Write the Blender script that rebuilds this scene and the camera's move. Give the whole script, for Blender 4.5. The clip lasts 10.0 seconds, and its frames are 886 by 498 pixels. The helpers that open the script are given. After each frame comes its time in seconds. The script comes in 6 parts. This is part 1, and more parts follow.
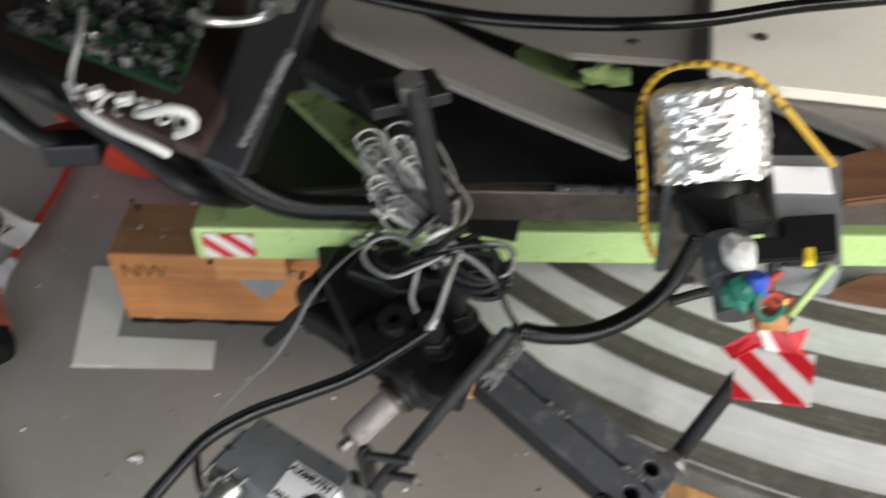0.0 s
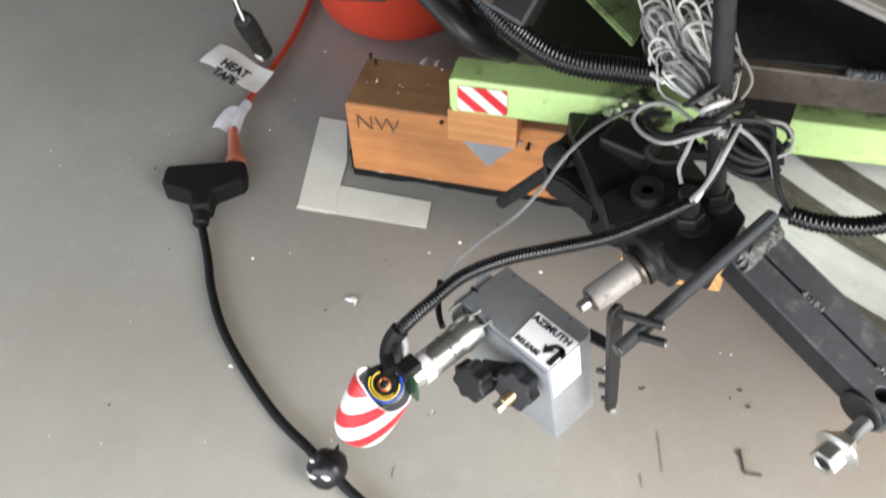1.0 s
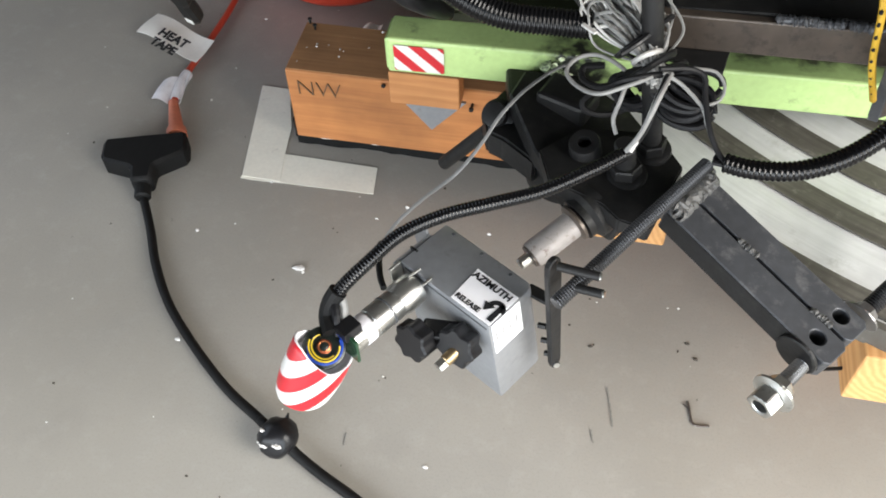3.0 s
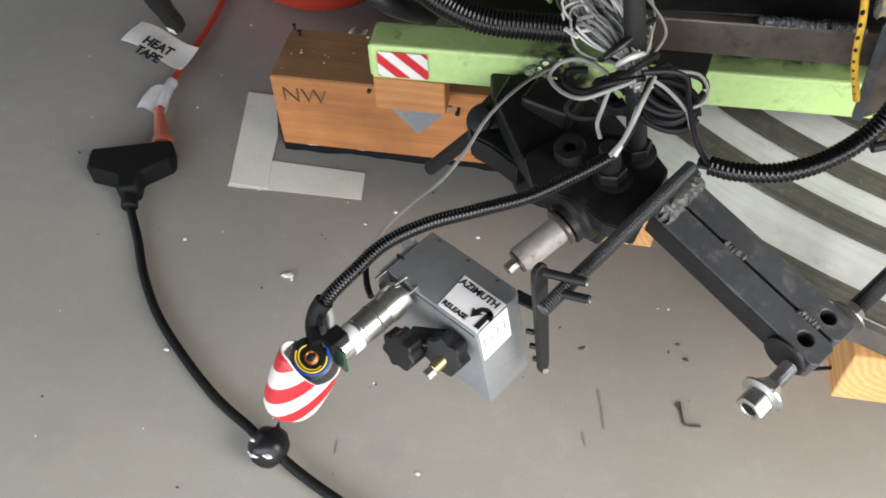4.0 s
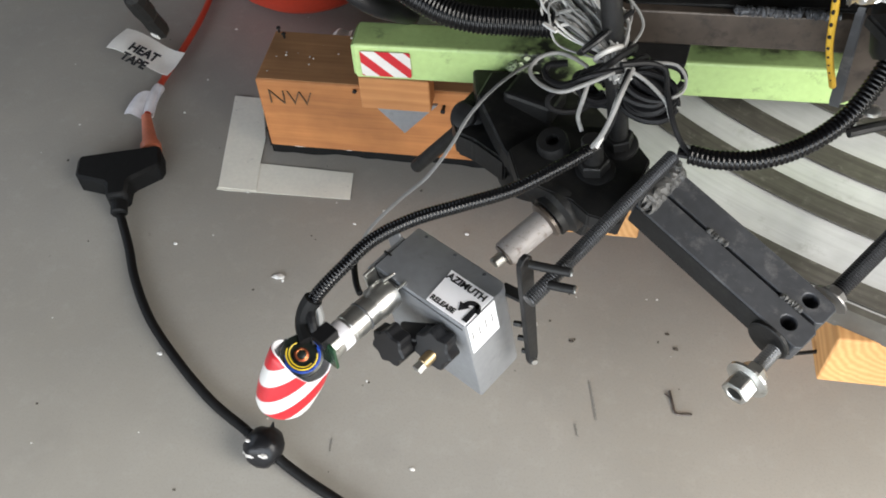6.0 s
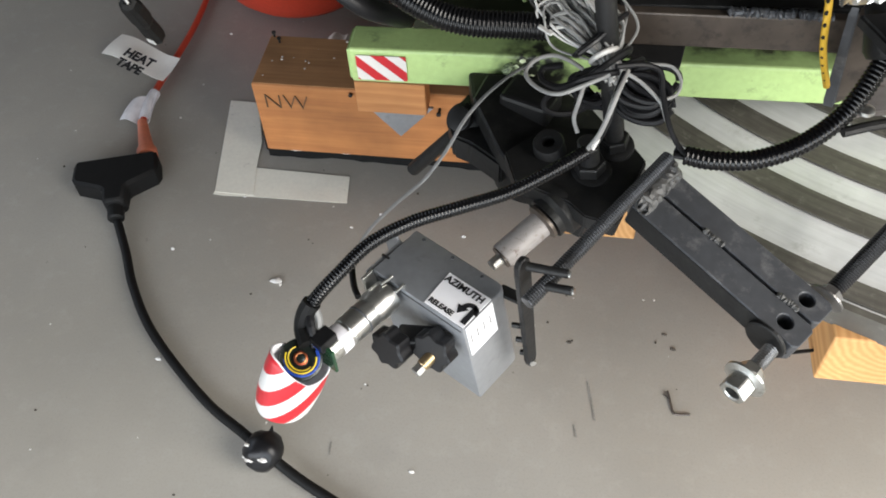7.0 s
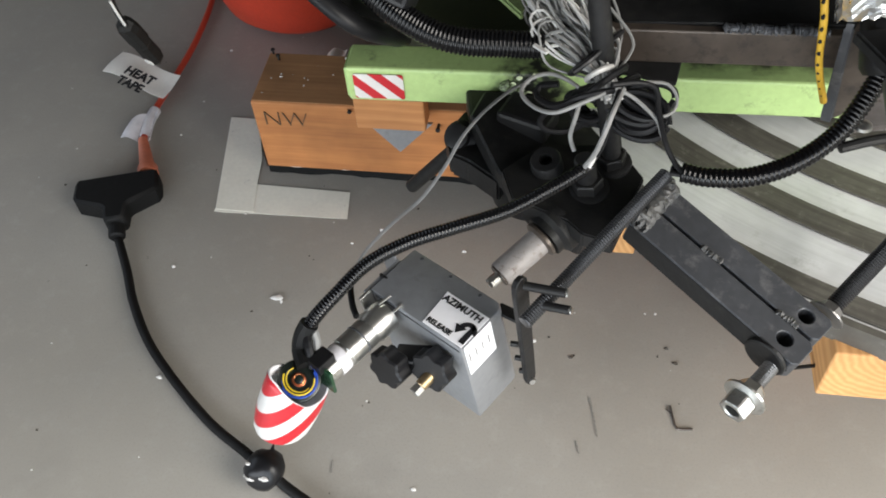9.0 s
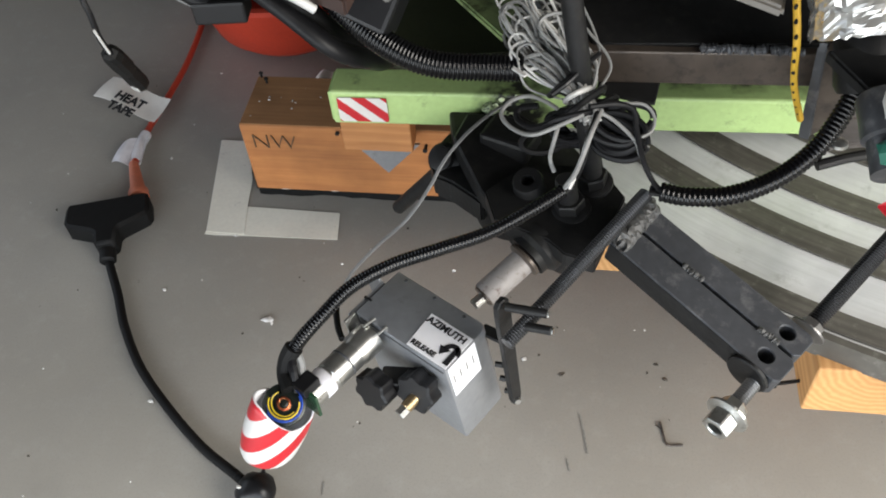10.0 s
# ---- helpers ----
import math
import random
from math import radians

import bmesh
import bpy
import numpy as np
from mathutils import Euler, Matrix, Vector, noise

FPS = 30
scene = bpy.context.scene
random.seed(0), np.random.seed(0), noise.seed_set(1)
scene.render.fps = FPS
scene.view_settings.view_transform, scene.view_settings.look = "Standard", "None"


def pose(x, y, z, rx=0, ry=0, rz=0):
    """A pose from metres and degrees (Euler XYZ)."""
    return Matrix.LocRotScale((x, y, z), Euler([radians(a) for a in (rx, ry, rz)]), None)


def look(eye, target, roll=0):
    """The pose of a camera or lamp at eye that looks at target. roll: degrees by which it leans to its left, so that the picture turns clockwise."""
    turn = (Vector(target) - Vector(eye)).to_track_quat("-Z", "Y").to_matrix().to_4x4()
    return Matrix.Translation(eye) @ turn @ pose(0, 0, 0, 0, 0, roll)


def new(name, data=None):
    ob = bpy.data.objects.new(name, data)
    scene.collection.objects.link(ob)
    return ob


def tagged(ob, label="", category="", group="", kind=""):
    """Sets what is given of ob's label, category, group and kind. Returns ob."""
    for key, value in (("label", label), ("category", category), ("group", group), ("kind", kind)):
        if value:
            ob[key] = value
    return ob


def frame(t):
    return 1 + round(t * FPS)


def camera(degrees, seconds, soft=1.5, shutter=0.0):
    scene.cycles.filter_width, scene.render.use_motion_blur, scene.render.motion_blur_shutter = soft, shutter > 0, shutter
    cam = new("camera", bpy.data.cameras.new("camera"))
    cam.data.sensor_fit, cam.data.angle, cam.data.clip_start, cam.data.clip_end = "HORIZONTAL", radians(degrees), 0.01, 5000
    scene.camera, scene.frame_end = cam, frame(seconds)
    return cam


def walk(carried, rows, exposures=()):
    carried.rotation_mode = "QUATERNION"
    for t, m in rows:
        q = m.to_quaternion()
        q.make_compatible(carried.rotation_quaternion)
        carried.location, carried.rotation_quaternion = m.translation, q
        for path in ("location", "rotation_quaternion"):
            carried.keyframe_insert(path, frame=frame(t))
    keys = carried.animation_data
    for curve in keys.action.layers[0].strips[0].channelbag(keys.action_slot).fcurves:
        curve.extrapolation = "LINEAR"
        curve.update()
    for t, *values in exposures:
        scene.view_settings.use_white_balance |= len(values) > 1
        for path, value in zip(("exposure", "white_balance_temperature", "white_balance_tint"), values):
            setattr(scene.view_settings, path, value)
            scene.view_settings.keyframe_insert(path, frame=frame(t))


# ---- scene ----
cam = camera(53.1, 10.0, soft=1.8, shutter=0.5)
PATH = [
    (0, (-0.011, 0.101, 0.726), (-0.054, 1.566, -0.635), 0.3),
    (0.5, (-0.049, 0.082, 0.723), (-0.34, 1.453, -0.703), -2.6),
    (0.7, (-0.058, 0.0775, 0.718), (-0.410, 1.405, -0.729), -2.7),
    (1, (-0.07, 0.071, 0.711), (-0.44, 1.329, -0.799), -2.8),
    (1.5, (-0.067, 0.069, 0.7), (-0.407, 1.274, -0.86), -2.6),
    (2, (-0.061, 0.072, 0.7), (-0.379, 1.276, -0.865), -2.6),
    (2.5, (-0.058, 0.07, 0.702), (-0.363, 1.293, -0.851), -2.3),
    (3, (-0.055, 0.071, 0.701), (-0.333, 1.302, -0.85), -1.9),
    (4.5, (-0.049, 0.078, 0.703), (-0.306, 1.314, -0.848), -2.7),
    (5, (-0.046, 0.078, 0.704), (-0.306, 1.323, -0.84), -3.4),
    (5.5, (-0.046, 0.074, 0.704), (-0.3, 1.309, -0.849), -3.5),
    (7, (-0.047, 0.07, 0.706), (-0.288, 1.313, -0.843), -3.7),
    (7.5, (-0.046, 0.074, 0.705), (-0.29, 1.312, -0.846), -4.1),
    (8, (-0.043, 0.075, 0.707), (-0.297, 1.323, -0.834), -4.4),
    (8.5, (-0.044, 0.074, 0.709), (-0.306, 1.325, -0.829), -4.6),
    (9, (-0.043, 0.076, 0.709), (-0.297, 1.333, -0.826), -4.6),
    (9.5, (-0.039, 0.077, 0.709), (-0.287, 1.341, -0.82), -4.7),
    (10, (-0.033, 0.078, 0.714), (-0.287, 1.361, -0.798), -5.3),
]
EXPOSURES = [(0.0, 0.75), (0.5, 1.22), (1.0, 1.55), (2.5, 1.49), (3.0, 1.32), (5.0, 1.04), (7.5, 1.04), (10.0, 0.86)]
walk(cam, [(t, look(eye, target, roll)) for t, eye, target, roll in PATH], exposures=EXPOSURES)

# ---- world and light ----
world = bpy.data.worlds.new("sky")
scene.world = world
world.use_nodes = True
wn = world.node_tree.nodes
sky = wn.new("ShaderNodeTexSky")
sky.sky_type = "NISHITA"
sky.sun_disc = False
sky.sun_elevation, sky.sun_rotation = radians(40), radians(200)
wn["Background"].inputs["Strength"].default_value = 0.12
world.node_tree.links.new(sky.outputs[0], wn["Background"].inputs["Color"])



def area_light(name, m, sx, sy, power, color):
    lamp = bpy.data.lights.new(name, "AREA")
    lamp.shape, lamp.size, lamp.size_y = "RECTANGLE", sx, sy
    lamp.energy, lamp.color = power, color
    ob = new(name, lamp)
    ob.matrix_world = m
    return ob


# added lamps for unseen daylight: at assumed low windows in the east and west walls, and a fill inside an assumed
# half-raised garage door behind the camera
area_light("east_key_light", look((1.16, -0.20, 0.90), (0.05, 0.45, 0.24)), 0.95, 1.05, 22, (1.0, 0.955, 0.885))
area_light("west_fill_light", look((-2.12, 0.98, 0.90), (-0.90, 0.85, 0.0)), 1.4, 1.0, 2.2, (1.0, 0.95, 0.87))
area_light("south_fill_light", look((-0.50, -0.34, 0.27), (-0.44, 0.40, 0.0)), 1.9, 0.46, 6.8, (0.86, 0.93, 1.0))

# ---- materials ----
def surface(name, color, rough=0.6, metal=0.0, var=0.12, fine=220.0, coarse=9.0, bump=0.15, spec=0.5, dirt=None, dirt_at=0.62, coat=0.0):
    m = bpy.data.materials.new(name)
    m.use_nodes = True
    n, l = m.node_tree.nodes, m.node_tree.links
    b = n["Principled BSDF"]
    tc = n.new("ShaderNodeTexCoord")
    n1, n2 = n.new("ShaderNodeTexNoise"), n.new("ShaderNodeTexNoise")
    n1.inputs["Scale"].default_value, n1.inputs["Detail"].default_value = fine, 3
    n2.inputs["Scale"].default_value, n2.inputs["Detail"].default_value = coarse, 5
    l.new(tc.outputs["Object"], n1.inputs["Vector"])
    l.new(tc.outputs["Object"], n2.inputs["Vector"])
    add = n.new("ShaderNodeMath")
    add.operation = "ADD"
    l.new(n1.outputs["Fac"], add.inputs[0])
    l.new(n2.outputs["Fac"], add.inputs[1])
    ramp = n.new("ShaderNodeMapRange")
    ramp.inputs["From Min"].default_value, ramp.inputs["From Max"].default_value = 0.6, 1.4
    ramp.inputs["To Min"].default_value, ramp.inputs["To Max"].default_value = 1 - var, 1 + var
    l.new(add.outputs[0], ramp.inputs["Value"])
    mul = n.new("ShaderNodeVectorMath")
    mul.operation = "SCALE"
    mul.inputs[0].default_value = color
    l.new(ramp.outputs[0], mul.inputs["Scale"])
    out = mul.outputs[0]
    if dirt:
        n3 = n.new("ShaderNodeTexNoise")
        n3.inputs["Scale"].default_value, n3.inputs["Detail"].default_value, n3.inputs["Roughness"].default_value = coarse * 4, 8, 0.7
        l.new(tc.outputs["Object"], n3.inputs["Vector"])
        cut = n.new("ShaderNodeMapRange")
        cut.inputs["From Min"].default_value, cut.inputs["From Max"].default_value = dirt_at - 0.06, dirt_at + 0.08
        l.new(n3.outputs["Fac"], cut.inputs["Value"])
        mix = n.new("ShaderNodeMix")
        mix.data_type = "RGBA"
        l.new(cut.outputs[0], mix.inputs["Factor"])
        l.new(out, mix.inputs["A"])
        mix.inputs["B"].default_value = (*dirt, 1)
        out = mix.outputs["Result"]
    l.new(out, b.inputs["Base Color"])
    rr = n.new("ShaderNodeMapRange")
    rr.inputs["To Min"].default_value, rr.inputs["To Max"].default_value = max(0.02, rough - 0.1), min(1, rough + 0.1)
    l.new(n2.outputs["Fac"], rr.inputs["Value"])
    l.new(rr.outputs[0], b.inputs["Roughness"])
    b.inputs["Metallic"].default_value = metal
    b.inputs["Specular IOR Level"].default_value = spec
    b.inputs["Coat Weight"].default_value = coat
    if bump:
        bp = n.new("ShaderNodeBump")
        bp.inputs["Strength"].default_value, bp.inputs["Distance"].default_value = bump, 0.001
        l.new(n1.outputs["Fac"], bp.inputs["Height"])
        l.new(bp.outputs[0], b.inputs["Normal"])
    return m


def wood(name, light, dark, along=(1, 0, 0), rings=26.0, worn=0.25, centre=(0, 0.79, 0.03), ring_share=0.55):
    """Sawn timber whose grain runs along the given object axis."""
    m = bpy.data.materials.new(name)
    m.use_nodes = True
    n, l = m.node_tree.nodes, m.node_tree.links
    b = n["Principled BSDF"]
    tc, mp = n.new("ShaderNodeTexCoord"), n.new("ShaderNodeMapping")
    mp.inputs["Scale"].default_value = [0.06 if a else 1.0 for a in along]
    mp.inputs["Location"].default_value = [-c * (0.06 if a else 1.0) for a, c in zip(along, centre)]
    l.new(tc.outputs["Object"], mp.inputs["Vector"])
    w = n.new("ShaderNodeTexWave")
    w.wave_type, w.rings_direction = "RINGS", "X" if along[0] else ("Y" if along[1] else "Z")
    w.inputs["Scale"].default_value, w.inputs["Distortion"].default_value = rings, 3.5
    w.inputs["Detail"].default_value, w.inputs["Detail Scale"].default_value = 3, 1.5
    l.new(mp.outputs[0], w.inputs["Vector"])
    fib = n.new("ShaderNodeTexNoise")
    fib.inputs["Scale"].default_value, fib.inputs["Detail"].default_value = 260, 4
    l.new(mp.outputs[0], fib.inputs["Vector"])
    big = n.new("ShaderNodeTexNoise")
    big.inputs["Scale"].default_value, big.inputs["Detail"].default_value = 14, 5
    l.new(tc.outputs["Object"], big.inputs["Vector"])
    s = n.new("ShaderNodeMath")
    s.operation = "MULTIPLY_ADD"
    l.new(w.outputs["Fac"], s.inputs[0])
    s.inputs[1].default_value = ring_share
    sc = n.new("ShaderNodeMath")
    sc.operation = "MULTIPLY"
    sc.inputs[1].default_value = 1.0 - ring_share
    l.new(fib.outputs["Fac"], sc.inputs[0])
    l.new(sc.outputs[0], s.inputs[2])
    mix = n.new("ShaderNodeMix")
    mix.data_type = "RGBA"
    mix.inputs["A"].default_value, mix.inputs["B"].default_value = (*light, 1), (*dark, 1)
    l.new(s.outputs[0], mix.inputs["Factor"])
    m2 = n.new("ShaderNodeMapRange")
    m2.inputs["From Min"].default_value, m2.inputs["From Max"].default_value = 0.35, 0.7
    m2.inputs["To Min"].default_value, m2.inputs["To Max"].default_value = 1.08, 1.0 - worn
    l.new(big.outputs["Fac"], m2.inputs["Value"])
    mul = n.new("ShaderNodeVectorMath")
    mul.operation = "SCALE"
    l.new(mix.outputs["Result"], mul.inputs[0])
    l.new(m2.outputs[0], mul.inputs["Scale"])
    l.new(mul.outputs[0], b.inputs["Base Color"])
    b.inputs["Roughness"].default_value = 0.7
    bp = n.new("ShaderNodeBump")
    bp.inputs["Strength"].default_value, bp.inputs["Distance"].default_value = 0.25, 0.001
    l.new(s.outputs[0], bp.inputs["Height"])
    l.new(bp.outputs[0], b.inputs["Normal"])
    return m


def striped(name, direction, period, phase=0.0, red=(0.45, 0.012, 0.020), white=(0.60, 0.585, 0.565)):
    """Red and white printed retroreflective sheeting; stripes square to the direction in object space."""
    m = bpy.data.materials.new(name)
    m.use_nodes = True
    n, l = m.node_tree.nodes, m.node_tree.links
    b = n["Principled BSDF"]
    tc, dot = n.new("ShaderNodeTexCoord"), n.new("ShaderNodeVectorMath")
    dot.operation = "DOT_PRODUCT"
    dot.inputs[1].default_value = [d / period for d in direction]
    l.new(tc.outputs["Object"], dot.inputs[0])
    a = n.new("ShaderNodeMath")
    a.inputs[1].default_value = phase + 100
    l.new(dot.outputs["Value"], a.inputs[0])
    fr = n.new("ShaderNodeMath")
    fr.operation = "FRACT"
    l.new(a.outputs[0], fr.inputs[0])
    st = n.new("ShaderNodeMath")
    st.operation = "GREATER_THAN"
    st.inputs[1].default_value = 0.5
    l.new(fr.outputs[0], st.inputs[0])
    ns = n.new("ShaderNodeTexNoise")
    ns.inputs["Scale"].default_value, ns.inputs["Detail"].default_value = 60, 4
    l.new(tc.outputs["Object"], ns.inputs["Vector"])
    mix = n.new("ShaderNodeMix")
    mix.data_type = "RGBA"
    mix.inputs["A"].default_value, mix.inputs["B"].default_value = (*white, 1), (*red, 1)
    l.new(st.outputs[0], mix.inputs["Factor"])
    rg = n.new("ShaderNodeMapRange")
    rg.inputs["To Min"].default_value, rg.inputs["To Max"].default_value = 0.85, 1.1
    l.new(ns.outputs["Fac"], rg.inputs["Value"])
    mul = n.new("ShaderNodeVectorMath")
    mul.operation = "SCALE"
    l.new(mix.outputs["Result"], mul.inputs[0])
    l.new(rg.outputs[0], mul.inputs["Scale"])
    l.new(mul.outputs[0], b.inputs["Base Color"])
    b.inputs["Roughness"].default_value = 0.35
    return m


def concrete():
    m = bpy.data.materials.new("concrete_floor")
    m.use_nodes = True
    n, l = m.node_tree.nodes, m.node_tree.links
    b = n["Principled BSDF"]
    tc = n.new("ShaderNodeTexCoord")

    def noise_tex(scale, detail, rough=0.55):
        t = n.new("ShaderNodeTexNoise")
        t.inputs["Scale"].default_value, t.inputs["Detail"].default_value, t.inputs["Roughness"].default_value = scale, detail, rough
        l.new(tc.outputs["Object"], t.inputs["Vector"])
        return t.outputs["Fac"]

    def ranged(v, a, c, lo, hi):
        r = n.new("ShaderNodeMapRange")
        for k, x in zip(("From Min", "From Max", "To Min", "To Max"), (a, c, lo, hi)):
            r.inputs[k].default_value = x
        l.new(v, r.inputs["Value"])
        return r.outputs[0]

    def mixed(f, a, c):
        x = n.new("ShaderNodeMix")
        x.data_type = "RGBA"
        l.new(f, x.inputs["Factor"])
        for k, v in (("A", a), ("B", c)):
            if isinstance(v, tuple):
                x.inputs[k].default_value = (*v, 1)
            else:
                l.new(v, x.inputs[k])
        return x.outputs["Result"]

    base = mixed(ranged(noise_tex(3.5, 6), 0.35, 0.68, 0, 1), (0.338, 0.320, 0.284), (0.268, 0.257, 0.236))
    fine = mixed(ranged(noise_tex(42, 8, 0.7), 0.52, 0.8, 0, 0.55), base, (0.39, 0.378, 0.352))
    grain = mixed(ranged(noise_tex(420, 4, 0.75), 0.5, 0.75, 0, 0.30), fine, (0.17, 0.163, 0.15))
    warm = mixed(ranged(noise_tex(1.7, 4), 0.45, 0.62, 0, 0.30), grain, (0.31, 0.275, 0.215))
    spots = mixed(ranged(noise_tex(95, 4), 0.72, 0.78, 0, 0.5), warm, (0.13, 0.12, 0.11))
    stain = mixed(ranged(noise_tex(9, 3), 0.62, 0.72, 0, 0.12), spots, (0.16, 0.15, 0.135))
    l.new(stain, b.inputs["Base Color"])
    l.new(ranged(noise_tex(5, 5), 0.3, 0.7, 0.34, 0.55), b.inputs["Roughness"])
    bp = n.new("ShaderNodeBump")
    bp.inputs["Strength"].default_value, bp.inputs["Distance"].default_value = 0.12, 0.0008
    l.new(noise_tex(160, 5), bp.inputs["Height"])
    l.new(bp.outputs[0], b.inputs["Normal"])
    return m


CONCRETE = concrete()
def ragged_patch(m, centre, radius, color):
    """Adds a ragged patch of colour to a material round a place in object space."""
    n, l = m.node_tree.nodes, m.node_tree.links
    b = n["Principled BSDF"]
    old = b.inputs["Base Color"].links[0].from_socket
    tc, dist, ns = n.new("ShaderNodeTexCoord"), n.new("ShaderNodeVectorMath"), n.new("ShaderNodeTexNoise")
    dist.operation = "DISTANCE"
    dist.inputs[1].default_value = centre
    l.new(tc.outputs["Object"], dist.inputs[0])
    ns.inputs["Scale"].default_value, ns.inputs["Detail"].default_value = 130, 6
    l.new(tc.outputs["Object"], ns.inputs["Vector"])
    near = n.new("ShaderNodeMapRange")
    near.inputs["From Min"].default_value, near.inputs["From Max"].default_value = radius * 0.25, radius
    near.inputs["To Min"].default_value, near.inputs["To Max"].default_value = 1.0, 0.0
    l.new(dist.outputs["Value"], near.inputs["Value"])
    mul = n.new("ShaderNodeMath")
    mul.operation = "MULTIPLY"
    l.new(near.outputs[0], mul.inputs[0])
    l.new(ns.outputs["Fac"], mul.inputs[1])
    cut = n.new("ShaderNodeMapRange")
    cut.inputs["From Min"].default_value, cut.inputs["From Max"].default_value = 0.12, 0.42
    l.new(mul.outputs[0], cut.inputs["Value"])
    mix = n.new("ShaderNodeMix")
    mix.data_type = "RGBA"
    l.new(cut.outputs[0], mix.inputs["Factor"])
    l.new(old, mix.inputs["A"])
    mix.inputs["B"].default_value = (*color, 1)
    l.new(mix.outputs["Result"], b.inputs["Base Color"])
    return m


WALL = surface("wall_paint", (0.22, 0.215, 0.20), 0.8, var=0.08, fine=60, coarse=2)
TIMBER = wood("weathered_fir", (0.51, 0.212, 0.064), (0.25, 0.086, 0.025), worn=0.36, ring_share=0.14)
TIMBER_TOP = wood("dusty_brown_fir", (0.50, 0.26, 0.115), (0.28, 0.130, 0.052), worn=0.36, ring_share=0.15)
TIMBER_CUT = wood("fresh_fir", (0.64, 0.36, 0.145), (0.46, 0.22, 0.075), (0, 1, 0), 62, 0.12, (0.179, 0, 0.226))
CLEAT = wood("cleat_wood", (0.56, 0.27, 0.098), (0.30, 0.105, 0.032), (1, 0, 0), 40, 0.15, ring_share=0.25)
GREEN = surface("lime_green_paint", (0.40, 0.55, 0.22), 0.45, var=0.10, coarse=14, dirt=(0.16, 0.22, 0.09), dirt_at=0.66)
BLACK_STEEL = surface("black_greasy_steel", (0.009, 0.009, 0.0094), 0.50, 0.0, 0.4, 160, 34, 0.35, spec=0.30, dirt=(0.017, 0.017, 0.015), dirt_at=0.60)
ARM_STEEL = surface("dark_grey_painted_steel", (0.060, 0.063, 0.070), 0.42, 0.25, 0.22, 160, 18, 0.2, dirt=(0.13, 0.13, 0.135), dirt_at=0.60)
RAW_STEEL = surface("brown_mill_steel", (0.085, 0.068, 0.056), 0.36, 0.4, 0.25, 90, 25, 0.2, dirt=(0.05, 0.04, 0.035), dirt_at=0.58)
ZINC = surface("zinc_plated_steel", (0.50, 0.50, 0.48), 0.30, 0.95, 0.18, 150, 40, 0.12, dirt=(0.22, 0.215, 0.19), dirt_at=0.62)
SHAFT = surface("turned_steel", (0.27, 0.25, 0.24), 0.55, 0.25, 0.18, 180, 60, 0.15, dirt=(0.10, 0.06, 0.045), dirt_at=0.62)
ALU = surface("grey_cast_aluminium", (0.29, 0.30, 0.315), 0.40, 0.55, 0.10, 200, 15, 0.1, dirt=(0.22, 0.225, 0.23), dirt_at=0.64)
STUD = surface("grey_threaded_steel", (0.19, 0.185, 0.18), 0.34, 0.7, 0.2, 200, 30, 0.1)
THREAD = surface("black_threaded_rod", (0.045, 0.045, 0.047), 0.34, 0.6, 0.2, 200, 30, 0.1)
WELD = surface("weld_bead_metal", (0.085, 0.084, 0.082), 0.55, 0.2, 0.35, 240, 60, 0.5)
PLASTIC = surface("black_plastic", (0.0085, 0.0085, 0.0095), 0.36, var=0.2, spec=0.3, bump=0.05)
RUBBER = surface("black_rubber", (0.0065, 0.0065, 0.0065), 0.6, spec=0.18, var=0.25, fine=140, bump=0.3)
LOOM = surface("black_loom_plastic", (0.003, 0.003, 0.0035), 0.16, spec=0.32, var=0.15, bump=0.0)
GREY_WIRE = surface("grey_wire_sheath", (0.21, 0.21, 0.205), 0.45, var=0.12, bump=0.0)
WHITE_WIRE = surface("white_wire_sheath", (0.48, 0.475, 0.46), 0.45, var=0.08, bump=0.0)
DARK_WIRE = surface("dark_wire_sheath", (0.008, 0.008, 0.009), 0.45, spec=0.2, var=0.1, bump=0.0)
ORANGE = surface("orange_red_cord", (0.45, 0.055, 0.028), 0.45, var=0.12, bump=0.05)
ORANGE_PALE = surface("faded_orange_rubber", (0.60, 0.19, 0.11), 0.5, var=0.15, coarse=60, bump=0.05)
RED = surface("red_plastic", (0.46, 0.042, 0.018), 0.5, var=0.12, coarse=12, bump=0.1)
PAPER = surface("white_paper", (0.78, 0.76, 0.71), 0.75, var=0.05, coarse=30, bump=0.05)
LABEL = surface("white_vinyl_label", (0.84, 0.84, 0.87), 0.4, var=0.03, bump=0.0)
INK = surface("black_ink", (0.012, 0.012, 0.014), 0.5, var=0.05, bump=0.0)
PENCIL = surface("dark_marker", (0.10, 0.055, 0.026), 0.7, var=0.3, bump=0.0)
TAPE = surface("cream_floor_tape", (0.76, 0.735, 0.645), 0.6, var=0.07, coarse=25, bump=0.05, dirt=(0.45, 0.43, 0.39), dirt_at=0.68)
DISC = surface("brushed_galvanised_plate", (0.66, 0.67, 0.68), 0.40, 0.1, 0.12, 70, 9, 0.1, dirt=(0.48, 0.49, 0.48), dirt_at=0.64)
RING = surface("dark_worn_track", (0.115, 0.107, 0.093), 0.55, 0.15, 0.3, 90, 26, 0.3, dirt=(0.21, 0.20, 0.18), dirt_at=0.62)
FOIL = surface("crumpled_foil", (0.90, 0.89, 0.86), 0.30, 0.85, 0.05, 60, 20, 0.0)
YELLOW = surface("yellow_rope", (0.52, 0.31, 0.020), 0.6, var=0.15, fine=400, bump=0.3)
